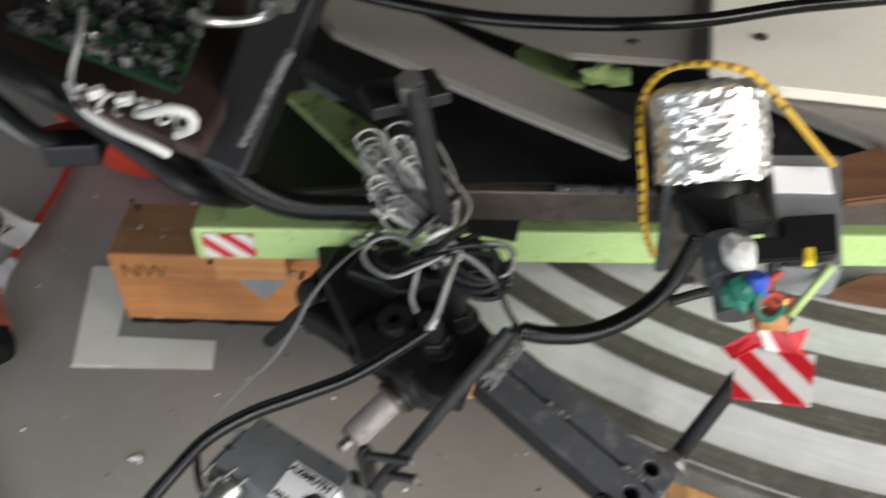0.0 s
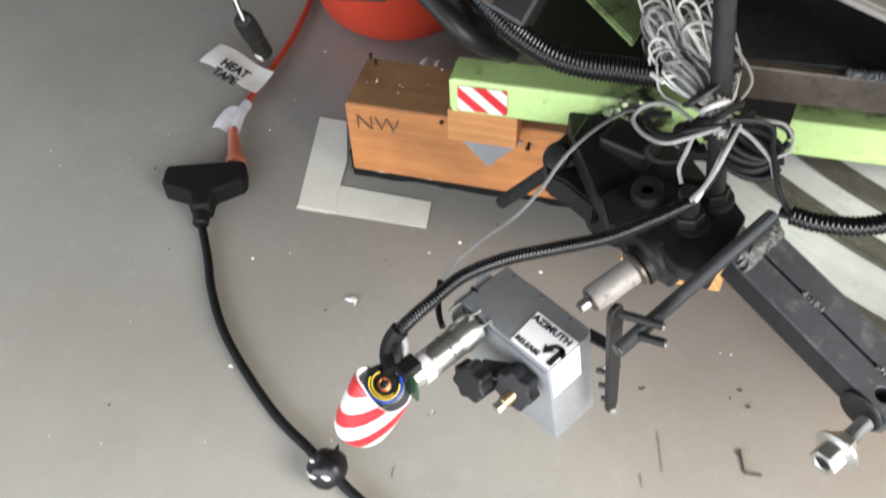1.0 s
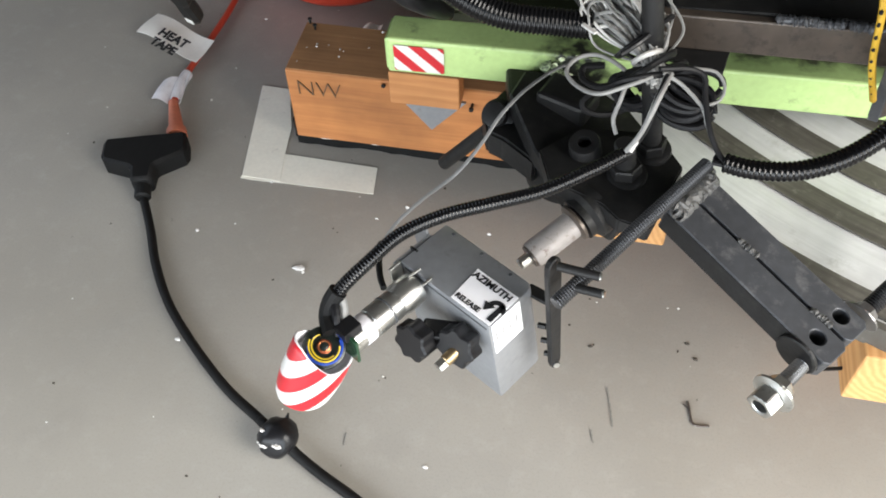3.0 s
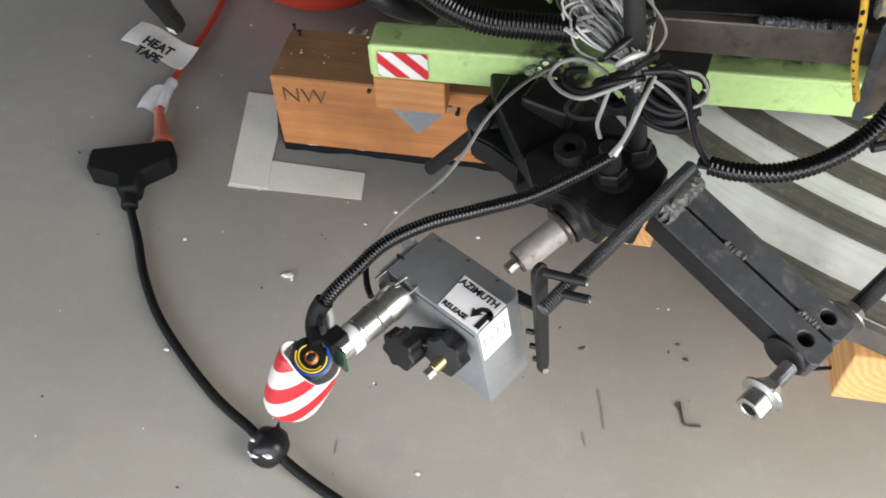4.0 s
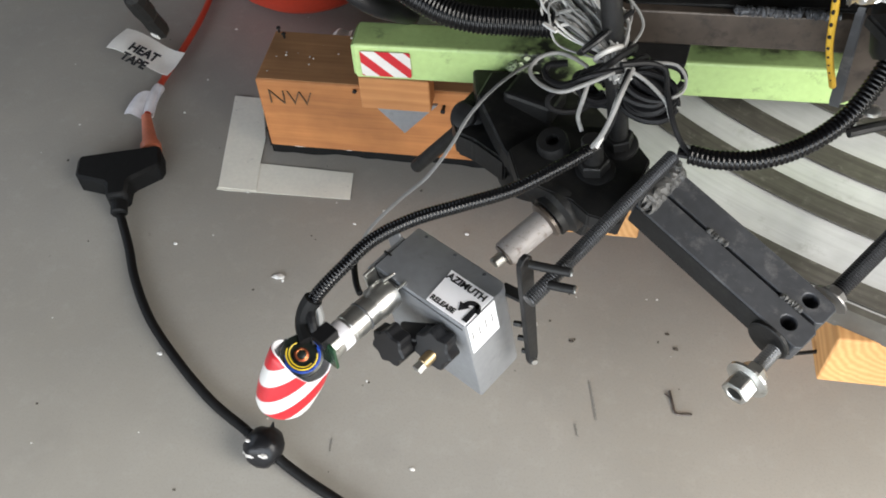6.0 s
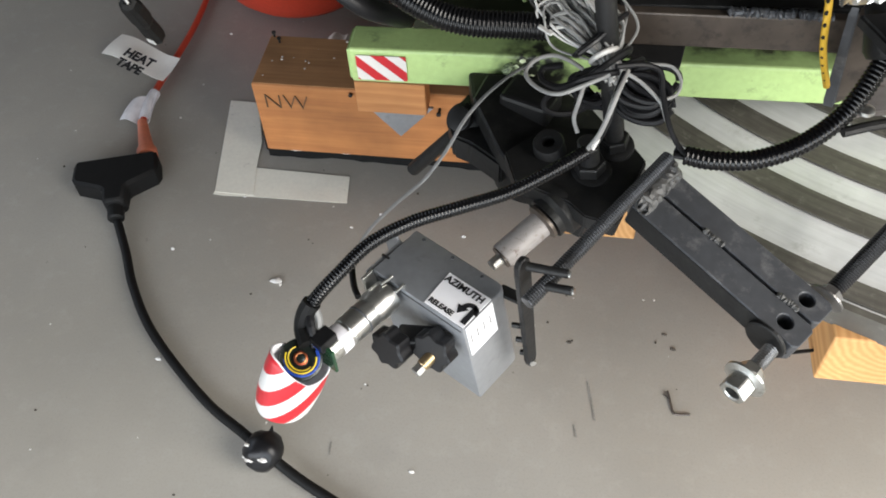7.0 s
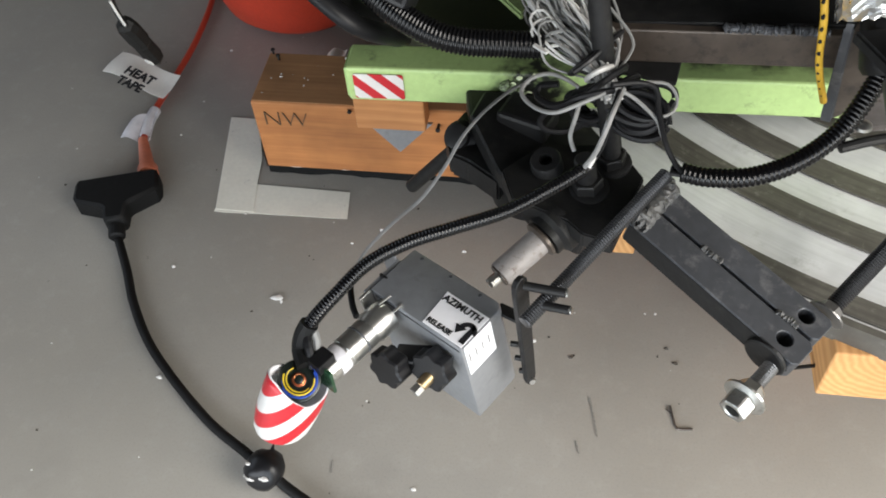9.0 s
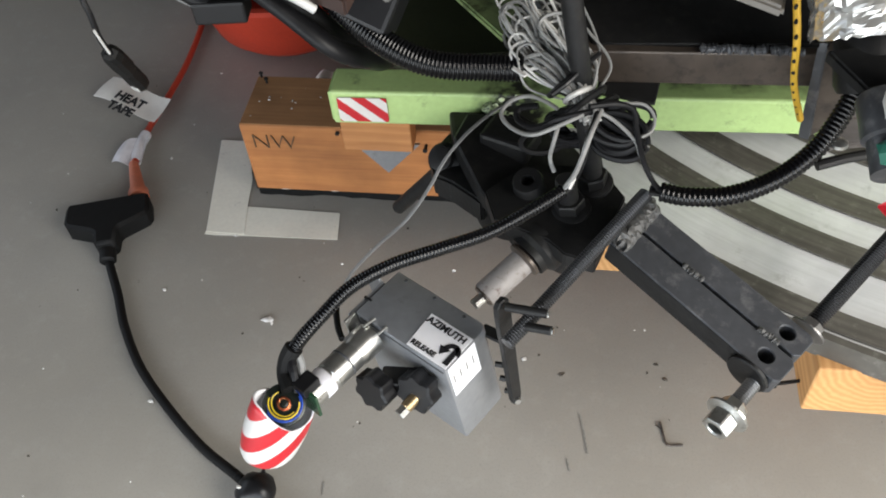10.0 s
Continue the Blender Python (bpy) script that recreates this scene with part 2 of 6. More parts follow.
PCB = surface("green_circuit_board", (0.012, 0.05, 0.022), 0.4, var=0.2, fine=300, coarse=80, bump=0.1)
CHIP = surface("grey_components", (0.075, 0.075, 0.077), 0.4, 0.3, var=0.3, fine=300, coarse=60)
BEAM = surface("grey_beige_painted_beam", (0.215, 0.20, 0.18), 0.55, var=0.12, coarse=8, dirt=(0.24, 0.22, 0.20), dirt_at=0.64)
CREAM = surface("cream_painted_panel", (0.80, 0.77, 0.69), 0.5, var=0.06, coarse=6)
BROWN = surface("dark_brown_board", (0.04, 0.022, 0.018), 0.5, var=0.2)
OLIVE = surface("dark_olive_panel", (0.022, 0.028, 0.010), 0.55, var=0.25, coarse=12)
OVERSPRAY = surface("pale_green_overspray", (0.30, 0.38, 0.22), 0.6, var=0.3, fine=500, coarse=120, bump=0.4, dirt=(0.03, 0.035, 0.025), dirt_at=0.5)
FLECK = surface("pale_paint_fleck", (0.62, 0.70, 0.48), 0.6, var=0.15)
DIRT = surface("dark_soil", (0.06, 0.05, 0.04), 0.9, var=0.3)
SCUFF = surface("dark_scuff", (0.235, 0.225, 0.205), 0.8, var=0.4, fine=600)
FLAG_RED = surface("red_reflective_sheet", (0.50, 0.015, 0.025), 0.35, var=0.1, bump=0.0)
# green paint darkened: the shade over the gusset is put into its colour
SHADED_GREEN = surface("shaded_green_paint", (0.20, 0.27, 0.11), 0.55, var=0.2, coarse=14, dirt=(0.06, 0.075, 0.03), dirt_at=0.58)
# wood colour darkened for the shadow on the offcut; the wedge shares it
SHADED_WOOD = wood("shaded_wood", (0.15, 0.065, 0.028), (0.09, 0.036, 0.016))
CHIP_DARK = surface("near_black_board", (0.008, 0.012, 0.010), 0.35, var=0.3, fine=300, coarse=80, bump=0.1)
BRASS = surface("brass", (0.38, 0.29, 0.17), 0.42, 1.0, 0.1, bump=0.0)
COPPER = surface("copper", (0.72, 0.28, 0.12), 0.3, 1.0, 0.1, bump=0.0)
CRUMB = surface("white_crumbs", (0.62, 0.60, 0.57), 0.8, var=0.1)
CLEAR = surface("frosted_plastic_tag", (0.62, 0.61, 0.64), 0.35, var=0.2, fine=90, coarse=60, bump=0.3)
BLUE = surface("blue_wire", (0.02, 0.07, 0.42), 0.4, bump=0.0)
YWIRE = surface("yellow_wire", (0.75, 0.55, 0.03), 0.4, bump=0.0)
TEAL = surface("teal_green_plastic", (0.02, 0.16, 0.11), 0.4, var=0.2)

# ---- mesh helpers ----
def part(name, bm, material, parent=None, label="", smooth=False, kind="", m=None):
    me = bpy.data.meshes.new(name)
    bmesh.ops.recalc_face_normals(bm, faces=bm.faces)
    bm.to_mesh(me)
    bm.free()
    me.materials.append(material)
    if smooth:
        for p in me.polygons:
            p.use_smooth = True
        me.set_sharp_from_angle(angle=radians(38))
    ob = new(name, me)
    if m is not None:
        ob.matrix_world = m
    if parent is not None:
        ob.parent = parent
        if m is None:
            ob.matrix_parent_inverse = parent.matrix_world.inverted()
        else:
            ob.matrix_parent_inverse = parent.matrix_basis.inverted()
    if label or kind:
        tagged(ob, label, "", "", kind)
    return ob


def thing(name, at, label, category, group="", kind=""):
    ob = new(name)
    ob.matrix_world = Matrix.Translation(at)
    ob.empty_display_size = 0.02
    return tagged(ob, label, category, group, kind)


def V(p):
    return Vector(p)


def frame_of(origin, x_axis, up=(0, 0, 1)):
    """A pose with x along x_axis and z as near to up as can be."""
    x = Vector(x_axis).normalized()
    y = Vector(up).cross(x).normalized()
    z = x.cross(y)
    m = Matrix((x, y, z)).transposed().to_4x4()
    m.translation = origin
    return m


def box_bm(lo, hi, bevel=0.0, m=None, seg=2):
    bm = bmesh.new()
    bmesh.ops.create_cube(bm, size=1)
    c, s = (V(lo) + V(hi)) / 2, V(hi) - V(lo)
    bmesh.ops.scale(bm, vec=s, verts=bm.verts)
    bmesh.ops.translate(bm, vec=c, verts=bm.verts)
    if bevel:
        bmesh.ops.bevel(bm, geom=bm.edges[:], offset=bevel, segments=seg, affect="EDGES", profile=0.5)
    if m is not None:
        bm.transform(m)
    return bm


def lathe_bm(profile, segs=24, m=None, cap=True):
    """Turned shape round z: profile of (radius, height)."""
    bm = bmesh.new()
    rings = []
    for r, h in profile:
        rings.append([bm.verts.new((r * math.cos(2 * math.pi * i / segs), r * math.sin(2 * math.pi * i / segs), h)) for i in range(segs)])
    for a, b in zip(rings, rings[1:]):
        for i in range(segs):
            j = (i + 1) % segs
            bm.faces.new((a[i], a[j], b[j], b[i]))
    if cap:
        bm.faces.new(rings[0][::-1])
        bm.faces.new(rings[-1])
    if m is not None:
        bm.transform(m)
    return bm


def axis_pose(a, b):
    """A pose at a with z towards b."""
    d = V(b) - V(a)
    return Matrix.Translation(a) @ d.to_track_quat("Z", "Y").to_matrix().to_4x4()


def rod_bm(a, b, r, segs=20, bevel=0.0):
    h = (V(b) - V(a)).length
    e = bevel
    prof = [(r, 0), (r, h)] if not e else [(r - e, 0), (r, e), (r, h - e), (r - e, h)]
    return lathe_bm(prof, segs, axis_pose(a, b))


def hex_bm(a, b, r):
    h = (V(b) - V(a)).length
    return lathe_bm([(r * 0.93, 0), (r, h * 0.12), (r, h * 0.88), (r * 0.93, h)], 6, axis_pose(a, b))


def threaded_bm(a, b, r, pitch=0.0017, segs=14):
    h = (V(b) - V(a)).length
    n = int(h / pitch)
    prof = []
    for i in range(n):
        z = i * h / n
        prof += [(r * 0.80, z), (r, z + 0.5 * h / n)]
    prof.append((r * 0.86, h))
    return lathe_bm(prof, segs, axis_pose(a, b))


def smooth_path(points, step=0.004):
    """Catmull-Rom through the points, sampled about every step."""
    p = [V(q) for q in points]
    p = [2 * p[0] - p[1]] + p + [2 * p[-1] - p[-2]]
    out = []
    for i in range(1, len(p) - 2):
        n = max(2, int((p[i + 1] - p[i]).length / step))
        for k in range(n):
            t = k / n
            a, b, c, d = p[i - 1], p[i], p[i + 1], p[i + 2]
            out.append(0.5 * ((2 * b) + (c - a) * t + (2 * a - 5 * b + 4 * c - d) * t * t + (3 * b - a - 3 * c + d) * t ** 3))
    out.append(p[-2])
    return out


def sweep_bm(path, r, segs=10, flat=1.0, bm=None):
    """A tube along a path; r is a radius or a function of the index."""
    bm = bm or bmesh.new()
    up = Vector((0.13, 0.2, 0.97))
    prev = None
    n = len(path)
    for i, p in enumerate(path):
        d = (path[min(i + 1, n - 1)] - path[max(i - 1, 0)]).normalized()
        side = d.cross(up)
        if side.length < 1e-4:
            side = d.cross(Vector((1, 0, 0)))
        side.normalize()
        nor = side.cross(d)
        up = nor
        rad = r(i) if callable(r) else r
        ring = [bm.verts.new(p + side * rad * math.cos(2 * math.pi * k / segs) + nor * rad * flat * math.sin(2 * math.pi * k / segs)) for k in range(segs)]
        if prev:
            for k in range(segs):
                j = (k + 1) % segs
                bm.faces.new((prev[k], prev[j], ring[j], ring[k]))
        else:
            bm.faces.new(ring[::-1])
        prev = ring
    bm.faces.new(prev)
    return bm


def loom_bm(points, r, pitch=0.0026, segs=18):
    """Corrugated tube: rounded ribs one pitch apart."""
    path = smooth_path(points, 0.0005)
    run = [0.0]
    for a, b in zip(path, path[1:]):
        run.append(run[-1] + (b - a).length)
    n = int(run[-1] / pitch) * 6
    out, k = [], 0
    for i in range(n + 1):
        d = run[-1] * i / n
        while k < len(path) - 2 and run[k + 1] < d:
            k += 1
        out.append(path[k].lerp(path[k + 1], (d - run[k]) / max(1e-9, run[k + 1] - run[k])))
    rib = (0.88, 0.92, 0.98, 1.0, 0.98, 0.92)
    return sweep_bm(out, lambda i: r * rib[i % 6], segs)


def wire_bm(points, r, segs=7, step=0.003, flat=1.0):
    return sweep_bm(smooth_path(points, step), r, segs, flat)


def plate_bm(outline, z0, z1, holes=(), m=None, bevel=0.0):
    """A flat plate of any outline, with round holes (x, y, r) through it."""
    bm = bmesh.new()

    def loop(pts):
        vs = [bm.verts.new((x, y, z0)) for x, y in pts]
        return [bm.edges.new((vs[i], vs[(i + 1) % len(vs)])) for i in range(len(vs))]
    es = loop(outline)
    for x, y, r in holes:
        es += loop([(x + r * math.cos(2 * math.pi * k / 18), y + r * math.sin(2 * math.pi * k / 18)) for k in range(18)])
    bmesh.ops.triangle_fill(bm, edges=es, use_beauty=True, use_dissolve=False)
    got = bmesh.ops.extrude_face_region(bm, geom=bm.faces[:])
    bmesh.ops.translate(bm, vec=(0, 0, z1 - z0), verts=[g for g in got["geom"] if isinstance(g, bmesh.types.BMVert)])
    bmesh.ops.recalc_face_normals(bm, faces=bm.faces)
    if bevel:
        sharp = [e for e in bm.edges if len(e.link_faces) == 2 and e.calc_face_angle(0) > 0.7]
        bmesh.ops.bevel(bm, geom=sharp, offset=bevel, segments=1, affect="EDGES")
    if m is not None:
        bm.transform(m)
    return bm


def slab_bm(corners, t, bevel=0.0015):
    """A plate through corners listed round its upper face, t thick downwards."""
    bm = bmesh.new()
    hi = [bm.verts.new(c) for c in corners]
    lo = [bm.verts.new(V(c) - V((0, 0, t))) for c in corners]
    n = len(corners)
    bm.faces.new(hi)
    bm.faces.new(lo[::-1])
    for i in range(n):
        bm.faces.new((hi[i], lo[i], lo[(i + 1) % n], hi[(i + 1) % n]))
    bmesh.ops.recalc_face_normals(bm, faces=bm.faces)
    if bevel:
        bmesh.ops.bevel(bm, geom=bm.edges[:], offset=bevel, segments=2, affect="EDGES")
    return bm


def round_rect(w, h, r, n=4):
    pts = []
    for cx, cy, a0 in ((w / 2 - r, h / 2 - r, 0), (-w / 2 + r, h / 2 - r, 90), (-w / 2 + r, -h / 2 + r, 180), (w / 2 - r, -h / 2 + r, 270)):
        for k in range(n + 1):
            a = radians(a0 + 90 * k / n)
            pts.append((cx + r * math.cos(a), cy + r * math.sin(a)))
    return pts


def blob_bm(at, r, rough=0.35, seed=0, squash=(1, 1, 1), sub=2):
    bm = bmesh.new()
    bmesh.ops.create_icosphere(bm, subdivisions=sub, radius=1)
    for v in bm.verts:
        k = 1 + rough * noise.noise(v.co * 1.7 + Vector((seed * 7.1, 0, 0)))
        v.co = Vector(at) + Vector((v.co.x * r * k * squash[0], v.co.y * r * k * squash[1], v.co.z * r * k * squash[2]))
    return bm


def weld_bm(a, b, r, seed=0, n=None):
    """A lumpy run of weld from a to b."""
    a, b = V(a), V(b)
    rnd_ = random.Random(seed)
    n = 6 * (n or max(3, int((b - a).length / (r * 1.0))))
    path = []
    for i in range(n + 1):
        t = i / n
        path.append(a.lerp(b, t) + V([0.30 * r * noise.noise(V((t * n * 0.22 + seed, k * 5.1, seed * 1.7))) for k in range(3)]))
    lump = [r * (0.72 + 0.30 * abs(math.sin(i * 0.53 + seed)) + 0.16 * rnd_.uniform(-1, 1)) for i in range(n + 1)]
    lump[0] *= 0.5
    lump[-1] *= 0.5
    bm = sweep_bm(path, lambda i: lump[i], 10)
    for v in bm.verts:
        v.co += V((1, 1, 1)) * r * 0.16 * noise.noise(v.co * 700) + V((0.3, 0.3, 1)) * r * 0.14 * noise.noise(v.co * 1500)
    return bm


def text_part(words, m, size, material, parent, extrude=0.0002, offset=0.0):
    cu = bpy.data.curves.new("lettering", "FONT")
    cu.body, cu.size, cu.extrude, cu.offset = words, size, extrude, offset
    cu.resolution_u = 3
    tmp = bpy.data.objects.new("lettering", cu)
    scene.collection.objects.link(tmp)
    bpy.context.view_layer.update()
    me = bpy.data.meshes.new_from_object(tmp.evaluated_get(bpy.context.evaluated_depsgraph_get()))
    bpy.data.objects.remove(tmp)
    bm = bmesh.new()
    bm.from_mesh(me)
    bpy.data.meshes.remove(me)
    return part("lettering", bm, material, parent, "black lettering", m=m)

# ---- the garage: floor, walls, ceiling ----
floor = part("floor", box_bm((-3.2, -3.0, -0.12), (3.4, 4.2, 0.0)), CONCRETE)
tagged(floor, "grey smooth concrete garage floor, lightly stained", "floor", kind="structure")
# unseen walls close the room; their openings are placed for the added lamps
for nm, lo, hi in (("wall_north", (-2.2, 4.2, -0.12), (1.50, 4.35, 2.9)), ("wall_west", (-2.35, -0.74, -0.12), (-2.2, 4.35, 0.30)), ("wall_west_head", (-2.35, -0.74, 1.50), (-2.2, 4.35, 2.9)), ("wall_west_pier", (-2.35, -0.74, 0.30), (-2.2, 0.20, 1.50)), ("wall_west_return", (-2.35, 1.75, 0.30), (-2.2, 4.35, 1.50)),
                   ("wall_south", (-2.2, -0.74, -0.12), (-1.5, -0.62, 2.9)), ("wall_south_head", (-1.5, -0.74, 0.85), (0.7, -0.62, 2.9)), ("wall_south_east", (0.7, -0.74, -0.12), (1.50, -0.62, 2.9)),
                   ("wall_east_sill", (1.35, -0.62, -0.12), (1.50, 4.2, 0.28)), ("wall_east_head", (1.35, -0.62, 1.50), (1.50, 4.2, 2.9)), ("wall_east", (1.35, 0.55, 0.28), (1.50, 4.2, 1.50))):
    tagged(part(nm, box_bm(lo, hi), WALL), "plain painted garage wall", "wall", kind="structure")
tagged(part("ceiling", box_bm((-2.35, -0.74, 2.9), (1.50, 4.35, 3.0)), WALL), "plain painted garage ceiling", "ceiling", kind="structure")

# masking tape laid in an L on the floor
tape = thing("floor_tape", (-0.4010, 0.7010, -0.0000), "cream masking tape corner mark stuck on the concrete", "tape")
ta, tb, tc_, td = V((-0.4190, 0.6860, 0.0000)), V((-0.2690, 0.6880, 0.0000)), V((-0.2740, 0.7270, 0.0000)), V((-0.4440, 0.8370, 0.0000))
te = V((-0.4090, 0.8360, 0.0000))


def strip(pts, z, nm="strip"):
    bm = bmesh.new()
    lo = [bm.verts.new((p.x, p.y, 0.0004)) for p in pts]
    hi = [bm.verts.new((p.x, p.y, z)) for p in pts]
    bm.faces.new(hi)
    n = len(pts)
    for i in range(n):
        bm.faces.new((lo[i], lo[(i + 1) % n], hi[(i + 1) % n], hi[i]))
    return bm


along = (tb - ta).normalized()
part("tape_strip", strip([ta, ta + along * 0.012 + Vector((0, -0.001, 0)), ta + along * 0.05, tb, tc_, V((-0.3830, 0.7300, 0.0000)), ta + Vector((0.004, 0.04, 0))], 0.0008), TAPE, tape)
part("tape_strip", strip([ta + Vector((0.001, 0.003, 0)), V((-0.3740, 0.6860, 0.0000)) + Vector((0, 0.002, 0)), V((-0.3820, 0.7310, 0.0000)), V((-0.3870, 0.7710, 0.0000)), te, td], 0.0013), TAPE, tape)

# ---- timber block marked with two letters, on a rubber pad ----
FY = 0.714
blk = thing("timber_block", (-0.2, FY + 0.045, 0.047), "orange-brown squared fir timber with pencilled letters on a black pad", "timber")
body = part("beam", box_bm((-0.355, FY, 0.048), (0.07, FY + 0.078, 0.138), 0.0022), TIMBER, blk)
part("weathered_top", box_bm((-0.3535, FY + 0.0018, 0.1376), (0.068, FY + 0.0765, 0.1384), 0.0003), TIMBER_TOP, blk, "dusty brown weathered upper face")
text_part("NW", Matrix.Translation((-0.3455, FY - 0.0012, 0.1090)) @ pose(0, 0, 0, 90, 0, 0), 0.0262, PENCIL, body, 0.0004, -0.0006)
for p in ((-0.3500, 0.7890, 0.1380), (-0.3420, 0.7800, 0.1380)):
    part("screw", lathe_bm([(0.0012, 0), (0.0012, 0.005), (0.0024, 0.0055), (0.0020, 0.0068)], 8, Matrix.Translation(p)), BLACK_STEEL, body)
# cleat nailed on the front and the flat grey triangle below it
part("cleat", box_bm((-0.241, FY - 0.026, 0.1345), (-0.174, FY - 0.002, 0.172), 0.0015), CLEAT, blk, "lighter wooden cleat nailed to the block")
part("grey_triangle", plate_bm([(-0.240, 0.1240), (-0.172, 0.1240), (-0.207, 0.084)], 0, 0.003, m=Matrix.Translation((0, FY - 0.0005, 0)) @ pose(0, 0, 0, 90, 0, 0)), ALU, blk, "flat grey triangle below the cleat")
part("nail", rod_bm((-0.166, FY + 0.01, 0.121), (-0.166, FY - 0.008, 0.121), 0.0016, 8), BLACK_STEEL, blk)
part("nail_head", rod_bm((-0.166, FY - 0.007, 0.121), (-0.166, FY - 0.009, 0.121), 0.0024, 10), BLACK_STEEL, blk)
part("nail_head", rod_bm((-0.2535, FY - 0.002, 0.134), (-0.2535, FY - 0.004, 0.134), 0.0022, 8), BLACK_STEEL, blk)
pad = thing("rubber_pad", (-0.2, 0.80, 0), "black layered rubber pad with crumbling edge on the floor", "pad")
rnd = random.Random(4)
outl = [(-0.376, FY + 0.04 + 0.09)]
for i in range(40):
    outl.append((-0.372 + i * 0.012, FY + 0.038 + rnd.uniform(-0.002, 0.002)))
outl.append((0.10, FY + 0.13))
part("lower_layer", plate_bm(outl, 0.0005, 0.022), RUBBER, pad)
part("upper_layer", plate_bm([(x + 0.004, y - 0.012 if y < FY + 0.1 else y) for x, y in outl], 0.022, 0.0475), RUBBER, pad)
for i in range(4):
    part("foam_crumb", blob_bm((-0.325 + i * 0.047 + rnd.uniform(-0.016, 0.016), FY + 0.004, 0.0475), rnd.uniform(0.003, 0.006), 0.7, i, (2.2, 0.5, 0.35), 2), CRUMB, pad)

# ---- turntable plate with dark tracks ----
DC, DZ = V((0.392, 0.970, 0.0)), 0.238


def annulus(r0, r1, z0, z1, a0=120, a1=330, n=160):
    bm = bmesh.new()
    rings = []
    for i in range(n + 1):
        a = radians(a0 + (a1 - a0) * i / n)
        c, s = math.cos(a), math.sin(a)
        rings.append([bm.verts.new((DC.x + r * c, DC.y + r * s, z)) for r, z in ((r0, z0), (r1, z0), (r1, z1), (r0, z1))])
    for a, b in zip(rings, rings[1:]):
        for k in range(4):
            j = (k + 1) % 4
            bm.faces.new((a[k], a[j], b[j], b[k]))
    bm.faces.new(rings[0])
    bm.faces.new(rings[-1][::-1])
    return bm


def turned_finish(m, centre, strength, tint):
    """Adds fine streaks that run round the given centre to a material."""
    n, l = m.node_tree.nodes, m.node_tree.links
    b = n["Principled BSDF"]
    old = b.inputs["Base Color"].links[0].from_socket
    tc, sub, ln = n.new("ShaderNodeTexCoord"), n.new("ShaderNodeVectorMath"), n.new("ShaderNodeVectorMath")
    sub.operation, ln.operation = "SUBTRACT", "LENGTH"
    sub.inputs[1].default_value = centre
    l.new(tc.outputs["Object"], sub.inputs[0])
    l.new(sub.outputs[0], ln.inputs[0])
    nrm = n.new("ShaderNodeVectorMath")
    nrm.operation = "NORMALIZE"
    l.new(sub.outputs[0], nrm.inputs[0])
    far = n.new("ShaderNodeVectorMath")
    far.operation = "SCALE"
    far.inputs["Scale"].default_value = 1.6
    l.new(nrm.outputs[0], far.inputs[0])
    sep, comb, mul = n.new("ShaderNodeSeparateXYZ"), n.new("ShaderNodeCombineXYZ"), n.new("ShaderNodeMath")
    mul.operation = "MULTIPLY"
    mul.inputs[1].default_value = 70.0
    l.new(far.outputs[0], sep.inputs[0])
    l.new(ln.outputs["Value"], mul.inputs[0])
    l.new(sep.outputs[0], comb.inputs[0])
    l.new(sep.outputs[1], comb.inputs[1])
    l.new(mul.outputs[0], comb.inputs[2])
    ns = n.new("ShaderNodeTexNoise")
    ns.inputs["Scale"].default_value, ns.inputs["Detail"].default_value, ns.inputs["Roughness"].default_value = 4.0, 7, 0.65
    l.new(comb.outputs[0], ns.inputs["Vector"])
    cut = n.new("ShaderNodeMapRange")
    cut.inputs["From Min"].default_value, cut.inputs["From Max"].default_value, cut.inputs["To Max"].default_value = 0.42, 0.70, strength
    l.new(ns.outputs["Fac"], cut.inputs["Value"])
    mix = n.new("ShaderNodeMix")
    mix.data_type = "RGBA"
    l.new(cut.outputs[0], mix.inputs["Factor"])
    l.new(old, mix.inputs["A"])
    mix.inputs["B"].default_value = (*tint, 1)
    l.new(mix.outputs["Result"], b.inputs["Base Color"])


turned_finish(DISC, (DC.x, DC.y, DZ), 0.55, (0.50, 0.51, 0.51))
turned_finish(RING, (DC.x, DC.y, DZ), 0.80, (0.055, 0.050, 0.044))
table = thing("turntable", (DC.x, DC.y, DZ), "round galvanised steel turntable with dark worn ring tracks", "turntable")
part("plate", annulus(0.02, 0.596, DZ - 0.016, DZ), DISC, table)
part("rim", annulus(0.5965, 0.602, DZ - 0.018, DZ + 0.0015), RING, table, "dark worn rim edge")
for r0, r1 in ((0.577, 0.594), (0.516, 0.537), (0.469, 0.490), (0.415, 0.435)):
    part("track", annulus(r0, r1, DZ + 0.0004, DZ + 0.0022), RING, table, "dark worn ring track")
# timber bearing the turntable's edge
p0 = V((0.1370, 0.4130, 0.1720))
plank = thing("bearer_plank", (p0.x + 0.05, p0.y + 0.1, 0.172), "fresh sawn fir bearer with end grain, under the turntable", "timber")
part("beam", box_bm((p0.x, p0.y, 0.172), (p0.x + 0.14, p0.y + 0.30, 0.2215), 0.0015), TIMBER_CUT, plank)
part("nail", rod_bm((p0.x + 0.01, p0.y + 0.020, 0.180), (p0.x - 0.017, p0.y + 0.013, 0.181), 0.0014, 8), BLACK_STEEL, plank)
part("nail_head", rod_bm((p0.x - 0.017, p0.y + 0.013, 0.181), (p0.x - 0.0185, p0.y + 0.0126, 0.181), 0.0030, 10), BLACK_STEEL, plank)
part("post", box_bm((p0.x + 0.02, p0.y + 0.16, 0), (p0.x + 0.11, p0.y + 0.25, 0.1715), 0.002), TIMBER, plank)
